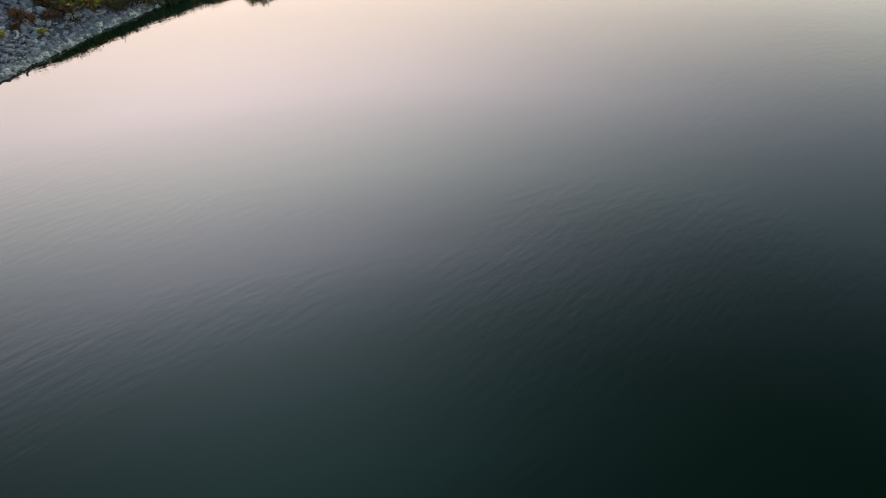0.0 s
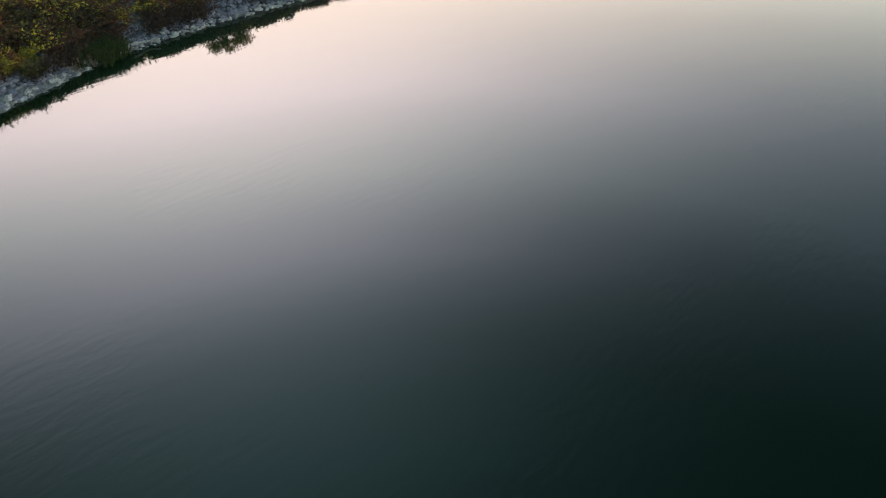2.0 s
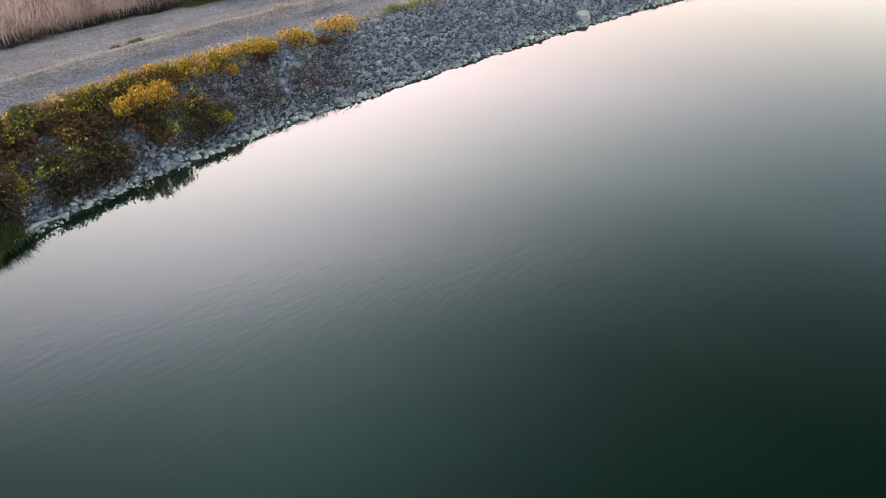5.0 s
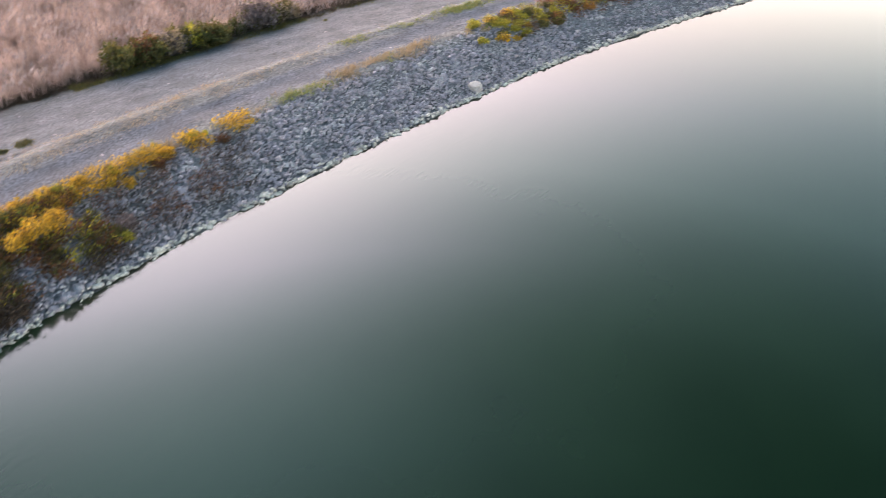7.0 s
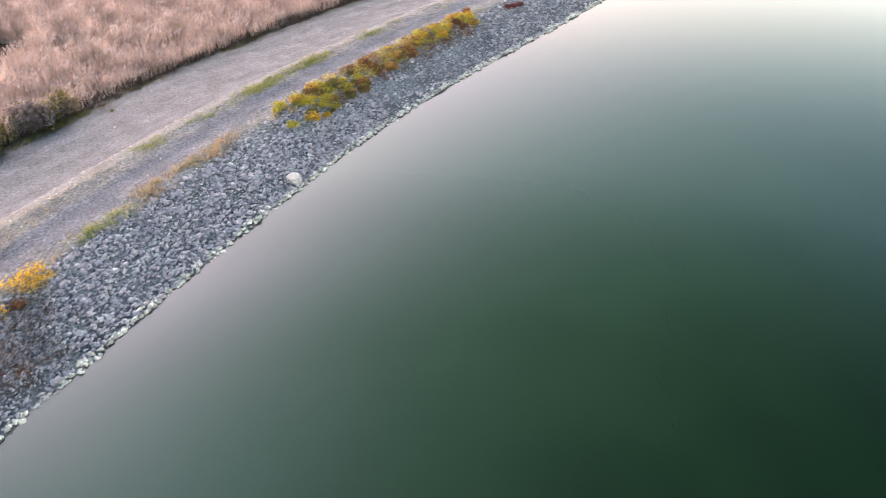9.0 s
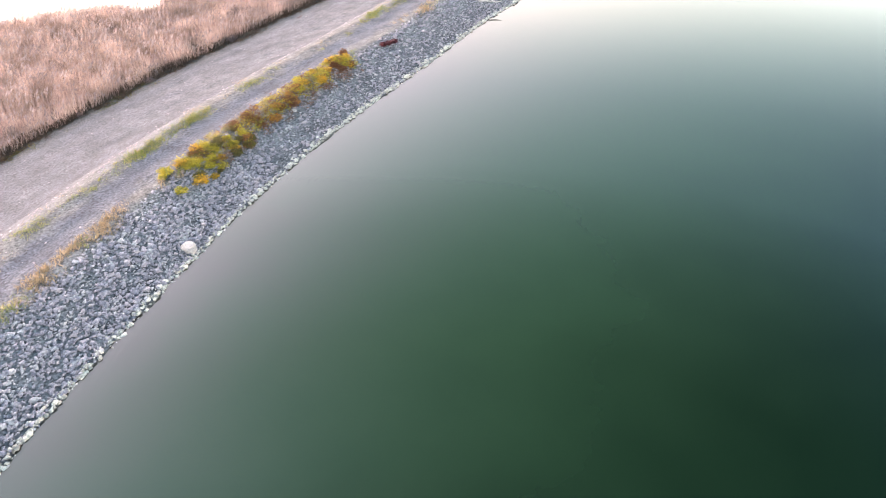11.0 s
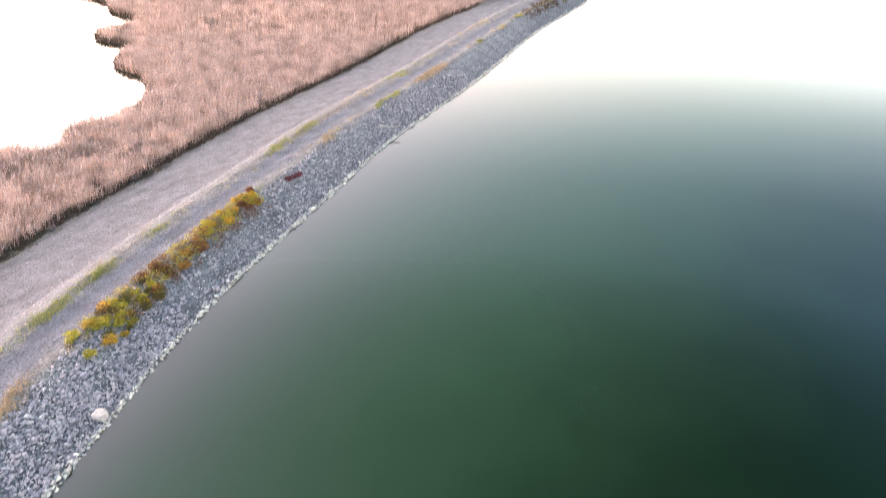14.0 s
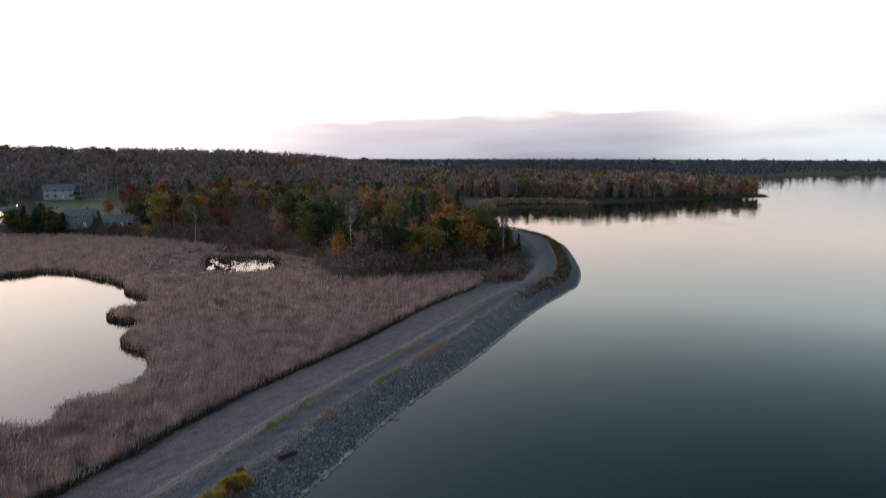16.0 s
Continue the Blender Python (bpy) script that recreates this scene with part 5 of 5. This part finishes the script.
# shapes that found no place
for models in (*TREES.values(), *SHRUBS.values()):
    for model in models:
        if model.name not in USED:
            for child in list(model.children_recursive):
                bpy.data.objects.remove(child)
            bpy.data.objects.remove(model)


# undergrowth at the wood's foot
def undergrowth(colour, places, high, label, on_dam=False):
    z = np.full(len(places), -0.6) if on_dam else land_height(places[:, 0], places[:, 1])
    c = np.column_stack([places, z])
    c = np.repeat(c, 16, 0) + rng.normal(0, 1, (len(c) * 16, 3)) * (0.9, 0.9, 0)
    c[:, 2] += np.abs(rng.normal(0, 0.5, len(c))) * high
    v, f = leaf_cloud(c, (0.25, 0.25, 0.22), 6, 0.22, rng)
    tagged(new("undergrowth", bulk("undergrowth", v, f, LEAF[colour])), label, "undergrowth", kind="stuff")


def beside(edge, n, near, far):
    e = smooth_line(edge, 1.0)
    i = rng.integers(0, len(e), n)
    return e[i] + np.stack([rng.uniform(near, far, n), rng.uniform(-2, 3, n)], 1)


FOOT = [(97, 154), (103, 170), (112, 186), (111, 200), (110, 214), (102, 230), (90, 272), (72, 300)]
SPIT = [(97, 154), (109, 146), (120, 142.5), (131, 138)]
undergrowth("mauve", np.vstack([beside(FOOT, 260, -1, 7), beside(SPIT, 130, -2, 4)]), 2.4, "bare mauve brush at the wood's edge")
undergrowth("rust", np.vstack([beside(FOOT, 110, 0, 8), beside(SPIT, 60, -2, 4), np.stack([rng.uniform(150, 172, 26), rng.uniform(150, 166, 26)], 1)]), 1.8, "rusty brush at the wood's edge")
undergrowth("olive", np.vstack([beside(FOOT, 60, 2, 9), beside(SPIT, 40, -2, 4)]), 2.2, "olive-green brush at the wood's edge")
s = rng.uniform(along(131, 104), along(185, 153), 200)
bank = dam(s, rng.uniform(15, 24, 200) + 3 * waves(s, s, 7, 2))
undergrowth("mauve", bank[:90], 2.0, "bare brush beside the far bend of the track", True)
undergrowth("rust", bank[90:160], 1.6, "rusty brush beside the far bend of the track", True)
undergrowth("olive", bank[160:], 1.8, "olive brush beside the far bend of the track", True)
FLOOR = rng.uniform(0, 1, (420, 2))
FLOOR = np.stack([108 + 58 * FLOOR[:, 0], 147 + FLOOR[:, 1] * (8 + 20 * FLOOR[:, 0])], 1)
undergrowth("rust", FLOOR[:150], 2.2, "rusty thicket under the trees of the spit")
undergrowth("mauve", FLOOR[150:330], 2.4, "bare thicket under the trees of the spit")
undergrowth("olive", FLOOR[330:], 2.0, "olive thicket under the trees of the spit")
GLADE = rng.uniform(0, 1, (420, 2))
GLADE = np.stack([94 + 22 * GLADE[:, 0] + 52 * GLADE[:, 1], 217 + 110 * GLADE[:, 1]], 1)
undergrowth("mauve", GLADE[:220], 3.2, "bare mauve thicket behind the small pond")
undergrowth("rust", GLADE[220:330], 2.6, "rusty thicket behind the small pond")
undergrowth("olive", GLADE[330:], 2.6, "olive thicket behind the small pond")
HOLLOW = np.stack([rng.uniform(110, 128, 170), rng.uniform(160, 192, 170)], 1)
undergrowth("mauve", HOLLOW[:90], 2.4, "bare thicket at the foot of the dark stand")
undergrowth("tan", HOLLOW[90:130], 1.4, "dry tan grass among the trees")
undergrowth("rust", HOLLOW[130:], 2.0, "rusty thicket at the foot of the dark stand")
undergrowth("orange", np.stack([rng.uniform(140, 178, 90), rng.uniform(172, 215, 90)], 1), 1.6, "orange brush in the clearing behind the spit")


# ---- far woods ----
def crown_shape(seed, conifer, n, leaf):
    """A small far-off tree as arrays: a stub of trunk and leaf clumps, one metre high."""
    r = np.random.default_rng(seed)
    h = r.uniform(0.18, 1.0, n)
    reach = (0.26 * (1.05 - h) if conifer else 0.38 * np.sqrt(np.clip(1 - ((h - 0.58) / 0.46) ** 2, 0, 1))) * r.uniform(0.5, 1.1, n)
    a = r.uniform(0, 6.283, n)
    c = np.stack([np.cos(a) * reach, np.sin(a) * reach, h], 1)
    v, f = leaf_cloud(c, (0.05, 0.05, 0.04), 4, leaf, r)
    t = np.array([(-0.012, 0, -0.05), (0.012, 0, -0.05), (0, 0, 0.8), (0, 0.012, -0.05), (0, -0.012, -0.05), (0, 0, 0.8)])
    return np.vstack([v, t]), np.vstack([f, [[len(v), len(v) + 1, len(v) + 2], [len(v) + 3, len(v) + 4, len(v) + 5]]])


def bare_shape(seed, n):
    """A leafless far-off tree as arrays: upright boughs and twigs that fan out of one trunk, one metre high."""
    r = np.random.default_rng(seed)
    a, lo = r.uniform(0, 6.283, n), r.uniform(0.0, 0.6, n)
    hi = np.clip(lo + r.uniform(0.25, 0.5, n), 0.3, 1.0)
    reach = 0.30 * r.uniform(0.1, 1.0, n) * np.sqrt(np.clip(1.15 - hi, 0.05, 1))
    foot = np.stack([np.cos(a) * reach * 0.45, np.sin(a) * reach * 0.45, lo], 1)
    tip = np.stack([np.cos(a) * reach, np.sin(a) * reach, hi], 1)
    w = np.stack([np.cos(a + 1.7), np.sin(a + 1.7), 0 * a], 1) * r.uniform(0.012, 0.03, n)[:, None]
    v = np.stack([foot, tip + w, tip - w], 1)
    v[::2] = np.stack([foot + w, foot - w, tip], 1)[::2]
    return v.reshape(-1, 3), np.arange(3 * n).reshape(-1, 3)


def far_woods(colour, n, areas, low, high, label, thick=False, detail=(28, 0.08), hazy=False, bare=True):
    vs, fs, base = [], [], 0
    for area in areas:
        area = np.array(area, float)
        m = n // len(areas)
        x, y = rng.uniform(area[:, 0].min(), area[:, 0].max(), m * 3), rng.uniform(area[:, 1].min(), area[:, 1].max(), m * 3)
        k = inside(area, x, y) & ~inside(LAKE_POLY, x, y) & (~inside(WOOD, x, y) | thick) & ~inside(LAWN, x, y) & ~inside(SIGHT, x, y)
        for hx, hy in HOMES:
            k &= np.hypot(x - hx, y - hy) > 13
        x, y = x[k][:m], y[k][:m]
        z = land_height(x, y)
        for j in range(4):
            i = np.arange(j, len(x), 4)
            if not len(i):
                continue
            tv, tf = bare_shape(740 + j, detail[0] * 4) if colour == "mauve" and bare else crown_shape(700 + j + (9 if colour == "pine" else 0), colour == "pine", *detail)
            tall = rng.uniform(low, high, len(i))
            size = np.stack([tall * rng.uniform(0.9, 1.3, len(i)), tall * rng.uniform(0.9, 1.3, len(i)), tall], 1)
            v, f = scatter(tv, tf, np.stack([x[i], y[i], z[i]], 1), rng.uniform(0, 6.28, len(i)), size)
            vs.append(v)
            fs.append(f + base)
            base += len(v)
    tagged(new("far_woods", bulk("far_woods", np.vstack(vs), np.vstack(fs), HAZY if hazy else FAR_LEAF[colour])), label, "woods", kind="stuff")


LAWN = [(50, 322), (72, 304), (86, 290), (98, 292), (112, 340), (122, 372), (118, 404), (82, 404), (62, 370)]
BACK_HILL = [(-120, 350), (40, 345), (60, 375), (80, 406), (120, 406), (140, 392), (200, 380), (255, 330), (420, 470), (420, 900), (-120, 900)]
CAPE = [(296, 328), (346, 304), (366, 278), (405, 262), (470, 243), (512, 230), (530, 250), (600, 320), (640, 420), (560, 520), (420, 470), (300, 360)]
BEYOND = [(420, 470), (560, 520), (640, 420), (800, 410), (975, 430), (1100, 420), (1255, 380), (1700, 270), (1900, 600), (1300, 1200), (420, 1200)]
HORIZON = [(400, 1200), (1300, 1200), (1900, 600), (2400, 0), (3400, 300), (2600, 2400), (400, 2600)]
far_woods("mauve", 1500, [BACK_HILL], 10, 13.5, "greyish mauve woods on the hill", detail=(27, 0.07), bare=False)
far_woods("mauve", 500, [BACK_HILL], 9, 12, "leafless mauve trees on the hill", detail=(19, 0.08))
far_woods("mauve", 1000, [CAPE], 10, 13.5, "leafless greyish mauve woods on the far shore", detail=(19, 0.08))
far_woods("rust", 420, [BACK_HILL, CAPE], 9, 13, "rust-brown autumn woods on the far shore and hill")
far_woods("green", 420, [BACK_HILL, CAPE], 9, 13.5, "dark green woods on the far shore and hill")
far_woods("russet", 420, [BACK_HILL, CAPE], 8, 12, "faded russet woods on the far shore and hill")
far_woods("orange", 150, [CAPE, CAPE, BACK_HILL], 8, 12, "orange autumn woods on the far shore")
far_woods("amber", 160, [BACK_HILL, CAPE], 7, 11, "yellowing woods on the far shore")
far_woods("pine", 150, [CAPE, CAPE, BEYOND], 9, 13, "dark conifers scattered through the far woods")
far_woods("mauve", 2600, [BEYOND, BEYOND, HORIZON], 10, 15, "distant woods towards the horizon, greyed by painted haze", detail=(9, 0.13), hazy=True)
far_woods("green", 1300, [BEYOND, BEYOND, HORIZON], 10, 15, "distant dark woods towards the horizon, tinted with painted haze", detail=(9, 0.15), hazy=True)
DEEP_WOOD = [(122, 190), (150, 200), (190, 215), (240, 275), (230, 325), (185, 365), (140, 380), (115, 365), (108, 330), (100, 300), (112, 250)]
far_woods("mauve", 520, [DEEP_WOOD], 5, 10, "bare mauve trees deep in the wood", True)
far_woods("green", 70, [DEEP_WOOD], 7, 11, "dark green trees deep in the wood", True)


# tan reeds round the far cove
n = 5000
x, y = rng.uniform(284, 352, n), rng.uniform(262, 312, n)
k = ~inside(LAKE_POLY, x, y) & (away(LAKE_POLY, x, y) < 9)
c = np.stack([x[k], y[k], land_height(x[k], y[k]) + 0.6], 1)
v, f = leaf_cloud(c, (0.4, 0.4, 0.5), 6, 0.35, rng)
tagged(new("cove_reeds", bulk("cove_reeds", v, f, LEAF["tan"])), "strip of tan reeds round the far cove", "reeds", kind="stuff")


# ---- houses ----
SIDING = surface("grey_siding", [(0.160, 0.168, 0.188), (0.216, 0.224, 0.240)], 2.0, 0.8, 0.2, 0.1)
WHITE_SIDING = surface("white_siding", [(0.357, 0.365, 0.374), (0.442, 0.442, 0.442)], 2.0, 0.7, 0.2, 0.1)
SHINGLE = surface("grey_shingles", [(0.120, 0.128, 0.144), (0.176, 0.184, 0.208)], 1.0, 0.9, 0.4, 0.15)
TRIM = surface("white_trim", [(0.595, 0.595, 0.586), (0.663, 0.663, 0.654)], 0.5, 0.6, 0.1)
PANE = surface("window_glass", [(0.03, 0.035, 0.04), (0.05, 0.055, 0.06)], 1.0, 0.08, 0)
LAMP = bpy.data.materials.new("warm_lamp")
LAMP.use_nodes = True
LAMP.node_tree.nodes["Principled BSDF"].inputs["Emission Color"].default_value = (1.0, 0.62, 0.30, 1)
LAMP.node_tree.nodes["Principled BSDF"].inputs["Emission Strength"].default_value = 6.0


def house(x, y, turn, w, d, h, siding, label, storeys=1, lit=False):
    """A gabled house: walls with window openings' frames and panes, a pitched roof with eaves, a door and a chimney."""
    z = float(land_height(np.array([x]), np.array([y]))[0])
    root = new("house")
    root.matrix_basis = pose(x, y, z - 0.1, 0, 0, turn)
    bm = bmesh.new()
    rise = d * 0.30
    pts = [(-w / 2, -d / 2), (w / 2, -d / 2), (w / 2, d / 2), (-w / 2, d / 2)]
    lo = [bm.verts.new((a, b, -0.6)) for a, b in pts]
    hi = [bm.verts.new((a, b, h)) for a, b in pts]
    for i in range(4):
        bm.faces.new((lo[i], lo[(i + 1) % 4], hi[(i + 1) % 4], hi[i]))
    for sx in (0, 1):
        i, j = (3, 0) if sx == 0 else (1, 2)
        top = bm.verts.new((pts[i][0], 0, h + rise))
        bm.faces.new((hi[i], hi[j], top))
    part("wall", mesh_of("wall", bm, siding), root)
    bm = bmesh.new()
    for sgn in (-1, 1):
        o = 0.45
        a = [(-w / 2 - o, sgn * (d / 2 + o), h - o * 0.6), (w / 2 + o, sgn * (d / 2 + o), h - o * 0.6), (w / 2 + o, 0, h + rise), (-w / 2 - o, 0, h + rise)]
        v0 = [bm.verts.new(p) for p in a]
        v1 = [bm.verts.new((p[0], p[1], p[2] + 0.18)) for p in a]
        bm.faces.new(v0[::-1])
        bm.faces.new(v1)
        for i in range(4):
            bm.faces.new((v0[i], v0[(i + 1) % 4], v1[(i + 1) % 4], v1[i]))
    roof = part("roof", mesh_of("roof", bm, SHINGLE), root)
    bm = bmesh.new()
    box(bm, w * 0.2, -0.4, h + rise * 0.5, w * 0.2 + 0.7, 0.3, h + rise + 0.9)
    part("chimney", mesh_of("chimney", bm, surface("chimney_brick", [(0.2, 0.12, 0.1), (0.28, 0.17, 0.14)], 0.3)), roof)
    for level in range(storeys):
        for k in range(4):
            cx = -w / 2 + w * (k + 0.5) / 4
            cz = 1.0 + level * 2.7
            if level == 0 and k == 2:
                bm = bmesh.new()
                box(bm, cx - 0.5, -d / 2 - 0.06, 0.1, cx + 0.5, -d / 2 + 0.05, 2.15)
                part("door", mesh_of("door", bm, TRIM), root, "white front door")
                continue
            bm = bmesh.new()
            for x0, z0, x1, z1 in ((-0.75, -0.1, 0.75, 0.0), (-0.75, 1.3, 0.75, 1.4), (-0.75, 0.0, -0.65, 1.3), (0.65, 0.0, 0.75, 1.3), (-0.04, 0.0, 0.04, 1.3)):
                box(bm, cx + x0, -d / 2 - 0.08, cz + z0, cx + x1, -d / 2 + 0.02, cz + z1)
            win = part("window", mesh_of("window", bm, TRIM), root)
            bm = bmesh.new()
            box(bm, cx - 0.65, -d / 2 - 0.03, cz, cx + 0.65, -d / 2 + 0.03, cz + 1.3)
            part("pane", mesh_of("pane", bm, LAMP if lit and k == 1 else PANE), win, "pane lit warm from within" if lit and k == 1 else "")
    tagged(root, label, "house", "houses beyond the marsh")


house(93, 411, -14, 14, 9, 4.4, WHITE_SIDING, "two-storey white house with a grey gabled roof above the marsh", 2)
house(77, 309, -14, 12, 8, 4.6, SIDING, "grey house with white trim at the marsh edge", 2)
house(88.5, 300, -16, 10.5, 7, 2.5, SIDING, "low single-storey grey house beside a hedge", 1)
house(154, 432, -20, 12, 8, 3.0, SIDING, "small grey house half hidden among trees", 1)
house(56, 338, -10, 9, 8, 4.6, WHITE_SIDING, "white house with a lit window beyond the hedge", 2, True)
house(700, 800, -42, 46, 16, 8, WHITE_SIDING, "long pale building far off among the woods", 2)
house(760, 770, -44, 30, 14, 7, WHITE_SIDING, "pale far building among the woods", 2)


def street_lamp(x, y):
    z = float(land_height(np.array([x]), np.array([y]))[0])
    root = new("street_lamp")
    root.matrix_basis = pose(x, y, z)
    bm = bmesh.new()
    tube(bm, (0, 0, -0.2), (0, 0, 6.0), 0.08, 0.05, 8)
    part("pole", mesh_of("pole", bm, surface("grey_steel", [(0.3, 0.3, 0.3), (0.36, 0.36, 0.36)], 1.0, 0.4, 0, metal=0.8)), root)
    bm = bmesh.new()
    bmesh.ops.create_uvsphere(bm, u_segments=12, v_segments=8, radius=0.35, matrix=Matrix.Translation((0, 0, 6.2)))
    part("globe", mesh_of("globe", bm, LAMP, True), root, "glowing warm lamp globe")
    tagged(root, "lit street lamp with a warm globe on a steel pole", "street lamp", "street lamps by the houses")


street_lamp(62, 346)
street_lamp(57, 327)
bm = bmesh.new()
bmesh.ops.create_grid(bm, x_segments=24, y_segments=40, size=0.5)
for v in bm.verts:
    u, w = v.co.x + 0.5, v.co.y + 0.5
    x, y = 66 + 34 * u + 14 * w, 322 + 82 * w
    v.co = Vector((x, y, float(land_height(np.array([x]), np.array([y]))[0]) + 0.12))
tagged(new("lawn", mesh_of("lawn", bm, surface("mown_lawn", [(0.075, 0.085, 0.04), (0.12, 0.12, 0.065)], 4.0, 0.95, 0.4, 0.2), True)), "mown green lawn around the houses", "lawn", kind="structure")
